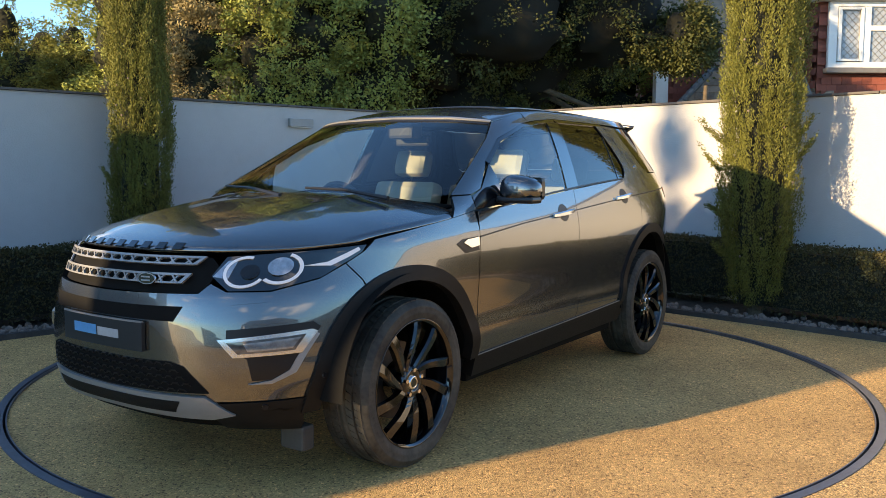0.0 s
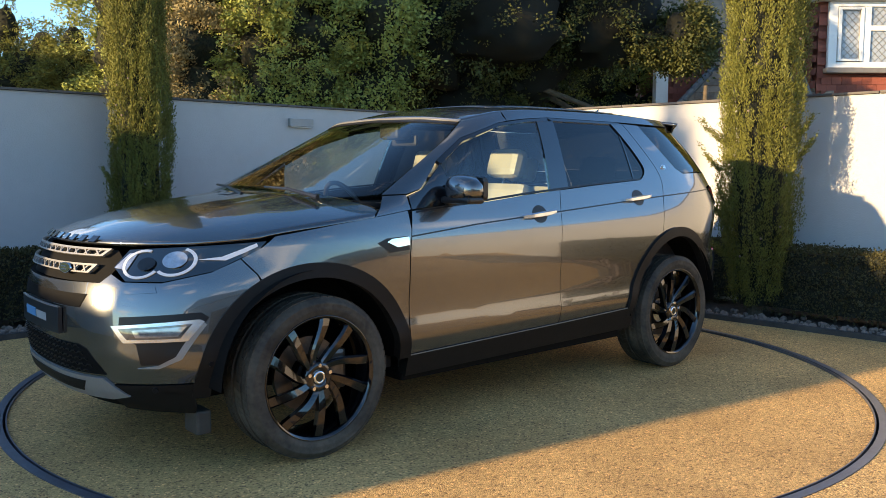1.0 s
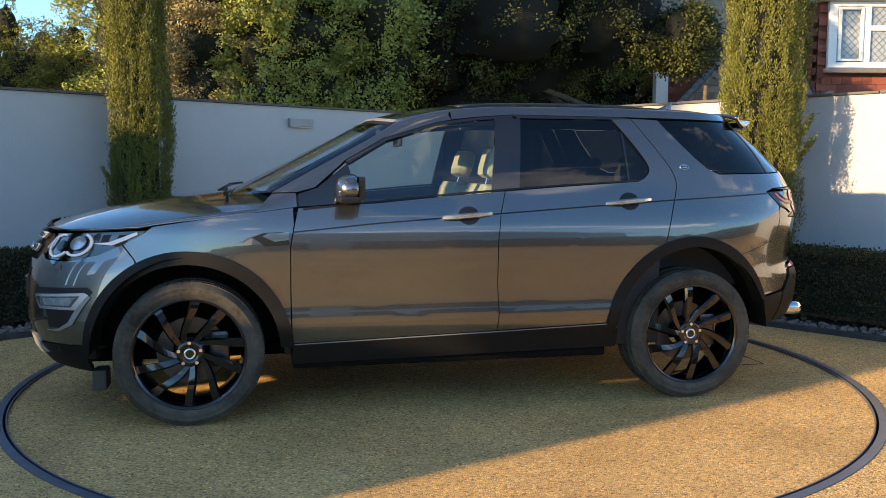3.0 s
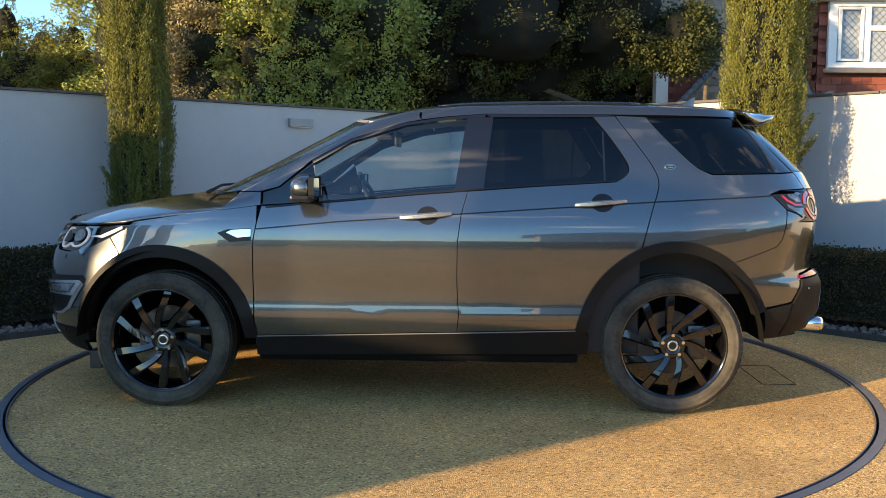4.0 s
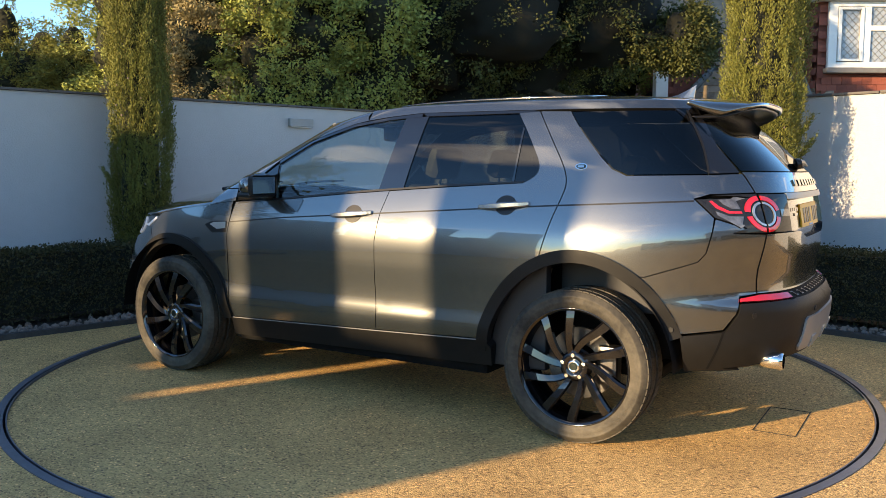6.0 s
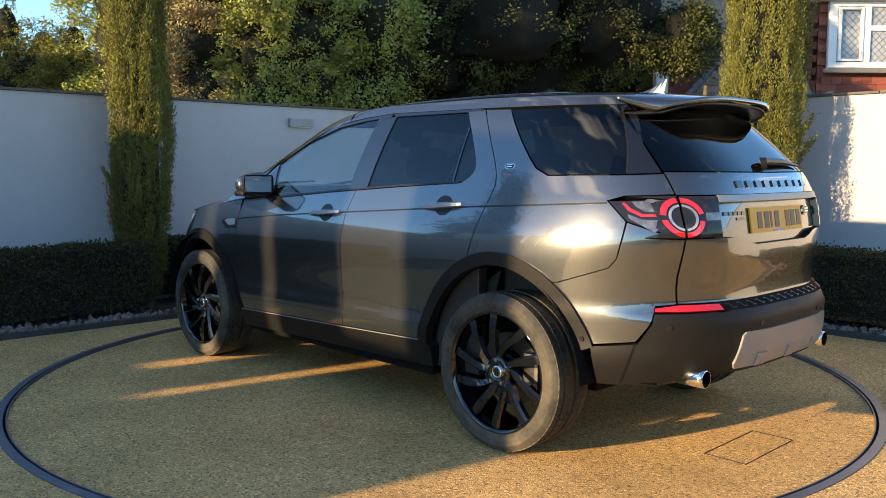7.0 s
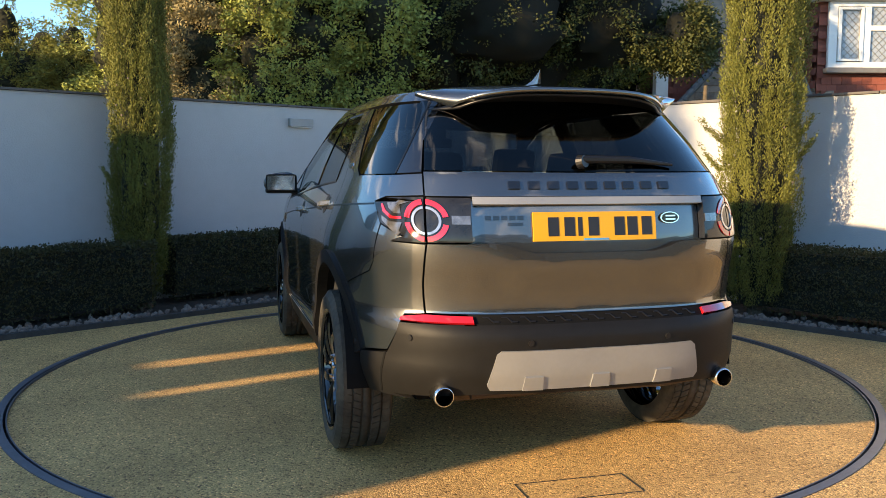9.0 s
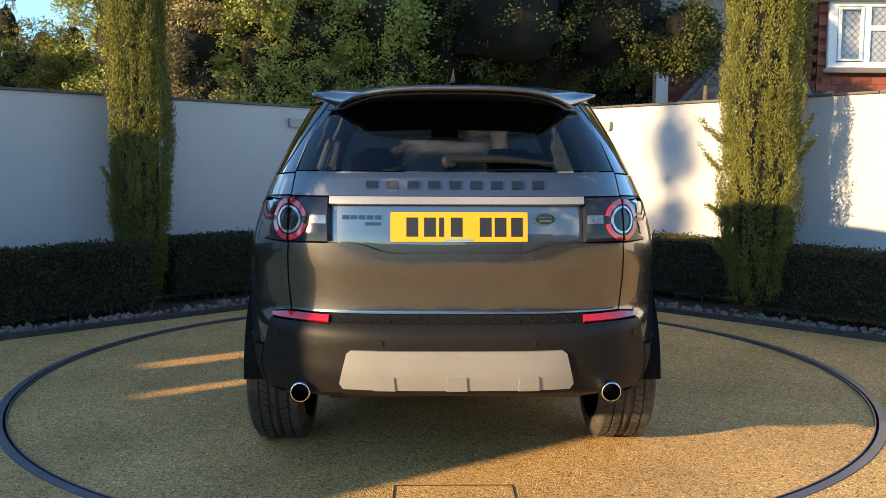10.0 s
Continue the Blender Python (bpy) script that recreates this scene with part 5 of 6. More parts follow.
    def under(u, v):
        y = (2 * v - 1)
        return spoiler(0.15 + 0.83 * u, 0.03 + 0.94 * v) + Vector((0.02, 0, -0.022 - 0.045 * (1 - u)))
    grid_part("spoiler_underside", under, 8, 24, TRIM_BLACK, car, 0.01, "black spoiler underside")
    bm = bmesh.new()
    rows = []
    for i in range(7):
        u = i / 6
        rows.append([bm.verts.new((-1.50 - 0.16 * u, s * 0.032 * (1 - 0.75 * u), 1.668 + 0.0 * u)) for s in (-1, 1)] + [bm.verts.new((-1.52 - 0.15 * u, 0, 1.668 + 0.062 * u ** 1.4 + 0.004))])
    for p, q in zip(rows, rows[1:]):
        for j in range(3):
            bm.faces.new((p[j], p[(j + 1) % 3], q[(j + 1) % 3], q[j]))
    bm.faces.new(rows[-1])
    bmesh.ops.recalc_face_normals(bm, faces=bm.faces[:])
    part("roof_aerial", bm, PAINT, car, "shark-fin aerial")
    # ---- bonnet
    def bonnet(u, v):
        y = (2 * v - 1)
        xr = 0.93 + 0.19 * (1 - abs(y) ** 2.2) + 0.115 * abs(y) ** 22
        # follow the nose's outline in plan, widest at the scuttle
        yf = abs(y) * 0.80
        xf = nose_x(yf, 0.962) - 0.012
        x = xr + (xf - xr) * u
        ye = skin_y(x, HOOD_EDGE(x)) - 0.003
        yy = y * ye * (1 - u ** 3) + math.copysign(yf, y) * u ** 3
        yy = max(-ye, min(ye, yy))
        return Vector((x, yy, hood_z(x, yy) + 0.002))
    grid_part("bonnet", bonnet, 44, 40, PAINT, car, 0.015)
    # scuttle and wipers
    def scuttle(u, v):
        y = (2 * v - 1) * 0.78
        x = 0.90 + 0.17 * (1 - abs(2 * v - 1) ** 2.2) + 0.12 * u - 0.03
        return Vector((x, y, 1.142 - 0.03 * abs(2 * v - 1) ** 3 - 0.015 * u))
    grid_part("scuttle", scuttle, 6, 24, BLACK, car, 0.01)
    for y0, y1 in ((0.62, 0.08), (-0.02, -0.56)):
        bm = bmesh.new()
        p = [Vector((screen_x(y0, 1.15) + 0.05, y0, 1.150)), Vector((screen_x((y0 + y1) / 2, 1.17) + 0.035, (y0 + y1) / 2, 1.185)), Vector((screen_x(y1, 1.18) + 0.025, y1, 1.19))]
        tube(bm, p[0], p[1], 0.012, 0.008, 8)
        tube(bm, p[1], p[2], 0.008, 0.006, 8)
        part("wiper", bm, TRIM_BLACK, car, "black windscreen wiper")
    # ---- front end
    bumper = [("y", 0.0, 0.800), ("y", 0.46, 0.808), ("y", 0.49, 0.845), ("y", 0.549, 0.814), ("y", 0.666, 0.812), ("y", 0.758, 0.852), ("x", 1.691, 0.904), ("x", 1.633, 0.834)]
    bumper += [("x", *p) for p in arc(*FA, 0.492, 61, 6, 12)] + [("y", 0.80, 0.392), ("y", 0.53, 0.388), ("y", 0.50, 0.415), ("y", 0.0, 0.40)]
    whole("front_bumper", "nose", bumper, PAINT, car, depth=0.03)
    whole("grille_surround", "nose", [("y", 0.0, 0.952), ("y", 0.455, 0.948), ("y", 0.50, 0.905), ("y", 0.462, 0.812), ("y", 0.0, 0.803)], BLACK, car, proud=-0.02, gap=0.001)
    for z0, z1, w in ((0.912, 0.944, 0.445), (0.842, 0.880, 0.415)):
        whole("grille_bar", "nose", [("y", 0.0, z1), ("y", w, z1), ("y", w - 0.012, z1 - 0.008), ("y", 0.0, z1 - 0.008)], SATIN, car, proud=0.006, gap=0.0, depth=0.012)
        whole("grille_bar", "nose", [("y", 0.0, z0 + 0.006), ("y", w - 0.03, z0 + 0.006), ("y", w - 0.035, z0), ("y", 0.0, z0)], SATIN, car, proud=0.006, gap=0.0, depth=0.012)
        both("grille_end", "nose", [("y", w - 0.016, z1 - 0.004), ("y", w, z1 - 0.002), ("y", w - 0.026, z0), ("y", w - 0.042, z0 + 0.002)], SATIN, car, proud=0.007, gap=0.0, depth=0.012)
        n = 13
        for i in range(n):
            y = -w + 0.060 + (2 * w - 0.12) * i / (n - 1)
            for sg in (1, -1):
                a, b = (y - 0.012 * sg, z1 - 0.007), (y + 0.012 * sg, z0 + 0.005)
                panel("grille_mesh", "nose", [(a[0] - 0.0042, a[1]), (a[0] + 0.0042, a[1]), (b[0] + 0.0042, b[1]), (b[0] - 0.0042, b[1])], SATIN, car, proud=0.004 + 0.0015 * sg, gap=0.0, depth=0.010, step=0.2)
    e = on_nose(skin_param("nose", ("y", 0.245, 0.858))[0], 0.858)
    emblem("nose_badge", e + Vector((0.012, 0, 0)), (1, 0.22, 0.1), 0.045, 0.024, car)
    letter_bars("bonnet_letter", "nose", -0.335, 0.33, 0.968, 0.992, 9, GLOSS_BLACK, car, "black raised letter-sized bar", slim=0.5, proud=-0.002)
    # openings drawn as flat black sheets, their dark depth put into the colour
    whole("upper_slot", "nose", [("y", 0.0, 0.752), ("y", 0.415, 0.758), ("y", 0.385, 0.700), ("y", 0.0, 0.700)], BLACK, car, proud=0.003, depth=0.004, gap=0.0, label="flat black sheet drawn as an air slot's dark depth")
    whole("lower_grille", "nose", [("y", 0.0, 0.535), ("y", 0.375, 0.545), ("y", 0.43, 0.53), ("y", 0.515, 0.425), ("y", 0.0, 0.412)], BLACK, car, proud=0.003, depth=0.004, gap=0.0)
    for r in range(5):
        z = 0.430 + r * 0.025
        m = 20
        for i in range(m):
            y = -0.46 + 0.92 * (i + (0.5 if r % 2 else 0)) / m
            if abs(y) < 0.49 - (z - 0.42) * 0.9:
                panel("mesh_cell", "nose", [(y - 0.021, z), (y - 0.012, z + 0.009), (y + 0.012, z + 0.009), (y + 0.021, z), (y + 0.018, z - 0.002), (y + 0.010, z + 0.005), (y - 0.010, z + 0.005), (y - 0.018, z - 0.002)], TRIM_BLACK, car, proud=0.008, depth=0.006, gap=0.0, step=0.3)
    whole("front_skid_plate", "nose", [("y", 0.0, 0.408), ("y", 0.50, 0.412), ("y", 0.58, 0.335), ("y", 0.50, 0.315), ("y", 0.0, 0.318)], SATIN, car, proud=0.010, label="satin silver skid plate")
    whole("skid_slot", "nose", [("y", 0.0, 0.385), ("y", 0.40, 0.388), ("y", 0.37, 0.345), ("y", 0.0, 0.342)], CLAD, car, proud=0.013, depth=0.003, gap=0.0)
    both("lower_valance", "nose", [("y", 0.50, 0.318), ("y", 0.58, 0.335), ("y", 0.535, 0.384), ("y", 0.80, 0.388), ("x", 1.885, 0.392), ("x", 1.865, 0.270), ("y", 0.70, 0.245), ("y", 0.52, 0.27)], CLAD, car, proud=0.004)
    whole("undertray", "nose", [("y", 0.0, 0.316), ("y", 0.52, 0.312), ("y", 0.60, 0.25), ("y", 0.0, 0.25)], BLACK, car, proud=-0.02)
    pl = panel("number_plate", "nose", [(-0.262, 0.575), (0.258, 0.575), (0.258, 0.688), (-0.262, 0.688)], PLATE_DARK, car, proud=0.020, depth=0.018, gap=0.0, label="dark dealer plate with plain bars")
    panel("plate_rim", "nose", [(-0.262, 0.688), (0.258, 0.688), (0.258, 0.694), (-0.262, 0.694)], SATIN, pl, proud=0.021, depth=0.01, gap=0.0)
    panel("plate_bar", "nose", [(-0.175, 0.615), (-0.02, 0.615), (-0.02, 0.655), (-0.175, 0.655)], BLUE_INK, pl, proud=0.0215, depth=0.003, gap=0.0)
    panel("plate_bar", "nose", [(-0.01, 0.615), (0.125, 0.615), (0.125, 0.650), (-0.01, 0.650)], PALE_INK, pl, proud=0.0215, depth=0.003, gap=0.0)
    both("washer_cover", "nose", [("y", 0.575, 0.765), ("y", 0.665, 0.772), ("y", 0.655, 0.795), ("y", 0.585, 0.792)], PAINT, car, proud=0.0025, depth=0.003, gap=0.0)
    # fog lamps
    both("fog_intake", "nose", [("y", 0.575, 0.672), ("y", 0.775, 0.690), ("y", 0.79, 0.668), ("y", 0.765, 0.560), ("y", 0.73, 0.478), ("y", 0.652, 0.475), ("y", 0.640, 0.560), ("y", 0.58, 0.60)], TRIM_BLACK, car, proud=0.003, depth=0.004, gap=0.0)
    both("fog_trim", "nose", [("y", 0.552, 0.635), ("y", 0.775, 0.662), ("y", 0.785, 0.652), ("y", 0.762, 0.575), ("y", 0.602, 0.568)], BRIGHT, car, proud=0.012, depth=0.010, gap=0.0, label="satin chrome fog lamp frame")
    both("fog_lamp", "nose", [("y", 0.580, 0.625), ("y", 0.765, 0.645), ("y", 0.748, 0.588), ("y", 0.615, 0.582)], GREY_LENS, car, proud=0.014, depth=0.004, gap=0.0)
    both("fog_lens", "nose", [("y", 0.628, 0.620), ("y", 0.756, 0.635), ("y", 0.743, 0.596), ("y", 0.642, 0.591)], CLEAR_LENS, car, proud=0.017, depth=0.004, gap=0.0)
    both("bumper_blade", "nose", [("y", 0.778, 0.652), ("y", 0.790, 0.640), ("y", 0.755, 0.50), ("y", 0.70, 0.462), ("y", 0.64, 0.462), ("y", 0.70, 0.475), ("y", 0.742, 0.51)], SATIN, car, proud=0.008, depth=0.006, gap=0.0)
    # headlamps
    hl = [("y", 0.478, 0.875), ("y", 0.505, 0.948), ("y", 0.60, 0.956), ("y", 0.73, 0.966), ("x", 1.575, 0.978), ("x", 1.61, 0.940), ("x", 1.70, 0.902), ("y", 0.762, 0.858), ("y", 0.666, 0.818), ("y", 0.549, 0.819)]
    for mir in (False, True):
        lamp = panel("headlamp", "nose", hl, GLOSS_BLACK, car, proud=-0.012, depth=0.03, mirror=mir, gap=0.001, label="dark headlamp with bright rings")

        def disc(nm, y, z, r0, r1, mat, proud, a0=0, a1=360, lbl=""):
            h0 = skin_param("nose", ("y", y, z))[0]
            pts = [("raw", h0 + r1 * math.cos(radians(a)) / 1.25, z + r1 * math.sin(radians(a))) for a in np.linspace(a0, a1, 25)]
            if r0:
                pts += [("raw", h0 + r0 * math.cos(radians(a)) / 1.25, z + r0 * math.sin(radians(a))) for a in np.linspace(a1, a0, 25)]
            else:
                pts = pts[:-1]
            panel(nm, "nose", pts, mat, lamp, proud=proud, depth=0.008, mirror=mir, gap=0.0, label=lbl)
        disc("ring", 0.575, 0.888, 0.050, 0.059, DRL, -0.004, 75, 330, "glowing daylight ring")
        disc("ring", 0.665, 0.898, 0.049, 0.059, DRL, -0.003, 225, 430, "glowing daylight ring")
        disc("projector", 0.662, 0.905, 0, 0.034, CLEAR_LENS, 0.000, lbl="clear projector lens")
        disc("projector", 0.590, 0.888, 0, 0.026, SMOKE_LENS, -0.001)
        panel("light_strip", "nose", [("y", 0.715, 0.905), ("y", 0.76, 0.915), ("x", 1.68, 0.945), ("x", 1.62, 0.968), ("x", 1.615, 0.955), ("x", 1.67, 0.930), ("y", 0.77, 0.900)], DRL, lamp, proud=-0.004, depth=0.006, mirror=mir, gap=0.0)
        panel("reflector", "nose", [("y", 0.485, 0.872), ("y", 0.515, 0.930), ("y", 0.545, 0.935), ("y", 0.535, 0.862)], CLEAR_LENS, lamp, proud=-0.006, depth=0.006, mirror=mir, gap=0.0)
    # ---- side trim
    for nm, A, r0, r1, a0, a1, top in (("front_arch", FA, 0.455, 0.522, -3, 177, 0.0), ("rear_arch", RA, 0.462, 0.522, 8, 160, 0.03)):
        pts = arc(*A, r1, a0, a1, 34, top)
        c = len(pts) // 2
        pts += arc(*A, r0, a1, a0, 34, top)
        both(nm, "side", pts, CLAD, car, proud=0.014, depth=0.05, gap=0.0, label="dark wheel arch cladding")
    both("sill", "side", [(0.862, 0.383), (0.862, 0.275), (-0.925, 0.300), (-0.93, 0.40), (-0.895, 0.436), (-0.225, 0.414)], CLAD, car, proud=0.006, depth=0.06, gap=0.002)
    both("sill_strip", "side", [(0.860, 0.386), (-0.225, 0.416), (-0.89, 0.438), (-0.89, 0.434), (-0.225, 0.412), (0.860, 0.382)], SATIN, car, proud=0.007, depth=0.004, gap=0.0)
    # flat dark strip stands in for the shade of the pressed groove
    sw = [(0.848, 0.968), (0.418, 1.008), (-0.241, 1.052), (-0.899, 1.096), (-1.242, 1.118), (-1.885, 1.152)]
    both("swage_shade", "side", sw + [(x, z - 0.007) for x, z in reversed(sw)], TRIM_BLACK, car, proud=0.0012, depth=0.004, gap=0.0, label="dark strip painted as the shade in the side's pressed groove")
    both("wing_vent", "side", [(1.055, 0.942), (1.00, 0.962), (0.872, 0.968), (0.872, 0.902), (0.99, 0.895)], TRIM_BLACK, car, proud=0.003, depth=0.006, gap=0.0, label="black vent with silver blade")
    both("vent_blade", "side", [(1.005, 0.945), (0.975, 0.958), (0.873, 0.964), (0.873, 0.925), (0.945, 0.918)], CHROME, car, proud=0.008, depth=0.006, gap=0.0)
    for s in (1, -1):
        for x0, x1, z in ((0.078, -0.195, 1.040), (-0.843, -1.116, 1.110)):
            hd = new("door_handle")
            hd.parent = car
            xm = (x0 + x1) / 2 - 0.01
            # flat black disc: the shade of the body-coloured finger bowl as colour
            panel("recess", "side", [(xm + 0.058 * math.cos(b), z + 0.048 * math.sin(b)) for b in np.linspace(0, 2 * math.pi, 25)[:-1]], TRIM_BLACK, hd, proud=0.0014, depth=0.003, gap=0.0, mirror=s < 0, label="flat black disc painted as the finger bowl's shade")
            bm = bmesh.new()
            sl = 0.022
            rows = []
            for i in range(13):
                u = i / 12
                x = x0 + (x1 - x0) * u
                b = 0.006 + 0.034 * math.sin(math.pi * min(max(u, 0.02), 0.98)) ** 0.45
                hh = 0.015 * (0.75 + 0.25 * math.sin(math.pi * u))
                zz = z - sl / 2 + sl * u
                rows.append([bm.verts.new((x, s * (skin_y(x, zz) + o), zz + dz)) for o, dz in ((b - 0.012, -hh), (b, -hh * 0.6), (b, hh * 0.6), (b - 0.012, hh))])
            for p, q in zip(rows, rows[1:]):
                for j in range(4):
                    bm.faces.new((p[j], p[(j + 1) % 4], q[(j + 1) % 4], q[j]))
            bm.faces.new(rows[0])
            bm.faces.new(rows[-1])
            bmesh.ops.recalc_face_normals(bm, faces=bm.faces[:])
            part("grip", bm, BRIGHT, hd, "satin chrome grip", smooth=False)
        e = Vector((-1.352, s * (skin_y(-1.352, 1.300)), 1.300))
        emblem("pillar_badge", e, (-0.1, s, 0.35), 0.030, 0.016, car)
        # door mirror
        mr = new("door_mirror")
        mr.parent = car
        bm = bmesh.new()
        bmesh.ops.create_uvsphere(bm, u_segments=28, v_segments=16, radius=1)
        for v in bm.verts:
            x, y, z = v.co
            x = math.copysign(abs(x) ** 0.75, x)
            z = math.copysign(abs(z) ** 0.8, z)
            y = math.copysign(abs(y) ** 0.75, y)
            xx = 0.555 + (x * 0.085 if x > 0 else x * 0.035)
            v.co = Vector((xx, s * (0.972 + y * 0.112), 1.182 + z * (0.075 if z > 0 else 0.062) * (1 - 0.18 * (y * 1.0))))
        part("shell", bm, PAINT, mr, smooth=True)
        bm = box(bmesh.new(), 0.522, 0.63, min(s * 0.86, s * 1.07), max(s * 0.86, s * 1.07), 1.116, 1.150, 0.014)
        part("mirror_base", bm, TRIM_BLACK, mr)
        bm = box(bmesh.new(), 0.545, 0.605, min(s * 0.80, s * 0.90), max(s * 0.80, s * 0.90), 1.105, 1.150, 0.012)
        part("mirror_arm", bm, TRIM_BLACK, mr)
        bm = box(bmesh.new(), 0.512, 0.522, min(s * 0.868, s * 1.072), max(s * 0.868, s * 1.072), 1.132, 1.245, 0.02)
        part("mirror_frame", bm, TRIM_BLACK, mr)
        bm = box(bmesh.new(), 0.508, 0.5115, min(s * 0.880, s * 1.062), max(s * 0.880, s * 1.062), 1.142, 1.236, 0.0)
        part("mirror_glass", bm, CHROME, mr, "mirror glass")
    # ---- rear end
    whole("tailgate_upper", "tail", [("y", 0.0, 1.276), ("y", 0.634, 1.279), ("y", 0.644, 1.184), ("y", 0.0, 1.184)], PAINT, car, depth=0.03)
    whole("tailgate_lower", "tail", [("y", 0.0, 0.972), ("y", 0.245, 0.972), ("y", 0.30, 0.984), ("y", 0.355, 1.004), ("y", 0.40, 1.010), ("y", 0.648, 1.006), ("y", 0.654, 0.85), ("y", 0.644, 0.737), ("y", 0.0, 0.737)], PAINT, car, depth=0.05)
    whole("plate_recess", "tail", [("y", 0.0, 1.19), ("y", 0.50, 1.19), ("y", 0.50, 1.0), ("y", 0.36, 0.99), ("y", 0.25, 0.96), ("y", 0.0, 0.96)], PAINT, car, proud=-0.028, gap=0.0)
    whole("tailgate_strip", "tail", [("y", 0.0, 1.182), ("y", 0.484, 1.182), ("y", 0.484, 1.155), ("y", 0.0, 1.155)], SATIN, car, proud=0.006, depth=0.03, gap=0.0, label="brushed silver strip")
    letter_bars("tailgate_letter", "tail", -0.330, 0.345, 1.212, 1.240, 9, GLOSS_BLACK, car, "black raised letter-sized bar")
    letter_bars("badge_letter", "tail", 0.288, 0.440, 1.100, 1.116, 5, GLOSS_BLACK, car, "small black letter-sized bar", 0.75, -0.027)
    panel("trim_badge", "tail", [(0.290, 1.078), (0.350, 1.078), (0.350, 1.090), (0.290, 1.090)], GLOSS_BLACK, car, proud=-0.024, depth=0.003, gap=0.0)
    e = on_tail(skin_param("tail", ("y", -0.335, 1.098))[0], 1.098)
    emblem("tailgate_badge", e + Vector((0.024, 0, 0)), (-1, -0.12, 0.1), 0.047, 0.024, car)
    pl = panel("number_plate", "tail", [(-0.268, 1.016), (0.252, 1.016), (0.252, 1.128), (-0.268, 1.128)], PLATE_YELLOW, car, proud=-0.018, depth=0.008, gap=0.0, label="yellow rear number plate with plain dark bars")
    for a in (0.192, 0.125, 0.068, 0.024, -0.086, -0.142, -0.205):
        w = 0.018 if a == 0.068 else 0.044
        panel("plate_bar", "tail", [(a - w, 1.036), (a, 1.036), (a, 1.108), (a - w, 1.108)], PLATE_INK, pl, proud=-0.0165, depth=0.002, gap=0.0, step=0.2)
    panel("plate_bar", "tail", [(-0.06, 1.018), (0.045, 1.018), (0.045, 1.026), (-0.06, 1.026)], BLUE_INK, pl, proud=-0.0165, depth=0.002, gap=0.0, step=0.2)
    # tail lamps
    outer = [("y", 0.646, 1.182), ("y", 0.76, 1.174), ("x", -2.12, 1.166), ("x", -1.888, 1.156), ("x", -1.978, 1.074), ("x", -2.10, 1.032), ("y", 0.764, 1.012), ("y", 0.650, 1.008)]
    inner = [("y", 0.488, 1.180), ("y", 0.640, 1.180), ("y", 0.646, 1.010), ("y", 0.488, 1.012)]
    for mir in (False, True):
        lamp = panel("tail_lamp", "tail", outer, SMOKE_LENS, car, proud=0.004, depth=0.03, mirror=mir, label="smoked tail lamp with red rings")
        lamp2 = panel("tail_lamp", "tail", inner, SMOKE_LENS, car, proud=0.004, depth=0.03, mirror=mir, label="smoked tail lamp with red rings")

        def band(nm, r0, r1, a0, a1, mat, par, proud=0.008, lbl=""):
            def at(r, a):
                c = math.cos(radians(a))
                return ("y", 0.648 + r * c * (0.82 if c > 0 else 1.0), 1.092 + r * math.sin(radians(a)))
            pts = [at(r1, a) for a in np.linspace(a0, a1, 20)] + [at(r0, a) for a in np.linspace(a1, a0, 20)]
            panel(nm, "tail", pts, mat, par, proud=proud, depth=0.006, mirror=mir, gap=0.0, label=lbl)
        band("red_ring", 0.060, 0.079, 95, 168, RED_LENS, lamp2, lbl="red lamp ring")
        band("red_ring", 0.060, 0.079, 192, 266, RED_LENS, lamp2, lbl="red lamp ring")
        band("red_ring", 0.060, 0.079, 276, 352, RED_LENS, lamp, lbl="red lamp ring")
        band("red_ring", 0.060, 0.079, 8, 84, RED_LENS, lamp, lbl="red lamp ring")
        band("inner_ring", 0.044, 0.053, 276, 444, CLEAR_LENS, lamp)
        band("inner_ring", 0.044, 0.053, 96, 264, CLEAR_LENS, lamp2)
        panel("red_bar", "tail", [("y", 0.722, 1.104), ("x", -2.03, 1.104), ("x", -1.985, 1.126), ("x", -1.955, 1.150), ("x", -1.945, 1.148), ("x", -1.975, 1.118), ("x", -2.025, 1.095), ("y", 0.722, 1.095)], RED_LENS, lamp, proud=0.0065, depth=0.004, mirror=mir, gap=0.0)
        panel("clear_band", "tail", [("y", 0.722, 1.082), ("x", -2.03, 1.083), ("x", -1.975, 1.104), ("x", -1.985, 1.086), ("x", -2.03, 1.062), ("x", -2.09, 1.045), ("y", 0.738, 1.030)], GREY_LENS, lamp, proud=0.007, depth=0.004, mirror=mir, gap=0.0)
        panel("clear_band", "tail", [("y", 0.722, 1.166), ("x", -2.08, 1.160), ("x", -1.98, 1.154), ("x", -2.00, 1.134), ("x", -2.035, 1.115), ("y", 0.722, 1.115)], GREY_LENS, lamp, proud=0.007, depth=0.004, mirror=mir, gap=0.0)
        panel("clear_band", "tail", [("y", 0.495, 1.112), ("y", 0.56, 1.112), ("y", 0.56, 1.080), ("y", 0.495, 1.080)], GREY_LENS, lamp2, proud=0.007, depth=0.004, mirror=mir, gap=0.0)
    rb = [("y", 0.0, 0.700), ("y", 0.48, 0.700), ("y", 0.732, 0.696), ("y", 0.768, 0.572), ("x", -1.850, 0.546), ("x", -1.862, 0.385), ("x", -2.08, 0.395), ("y", 0.74, 0.405), ("y", 0.44, 0.440), ("y", 0.0, 0.440)]
    whole("rear_bumper", "tail", rb, CLAD, car, proud=0.010, depth=0.06)
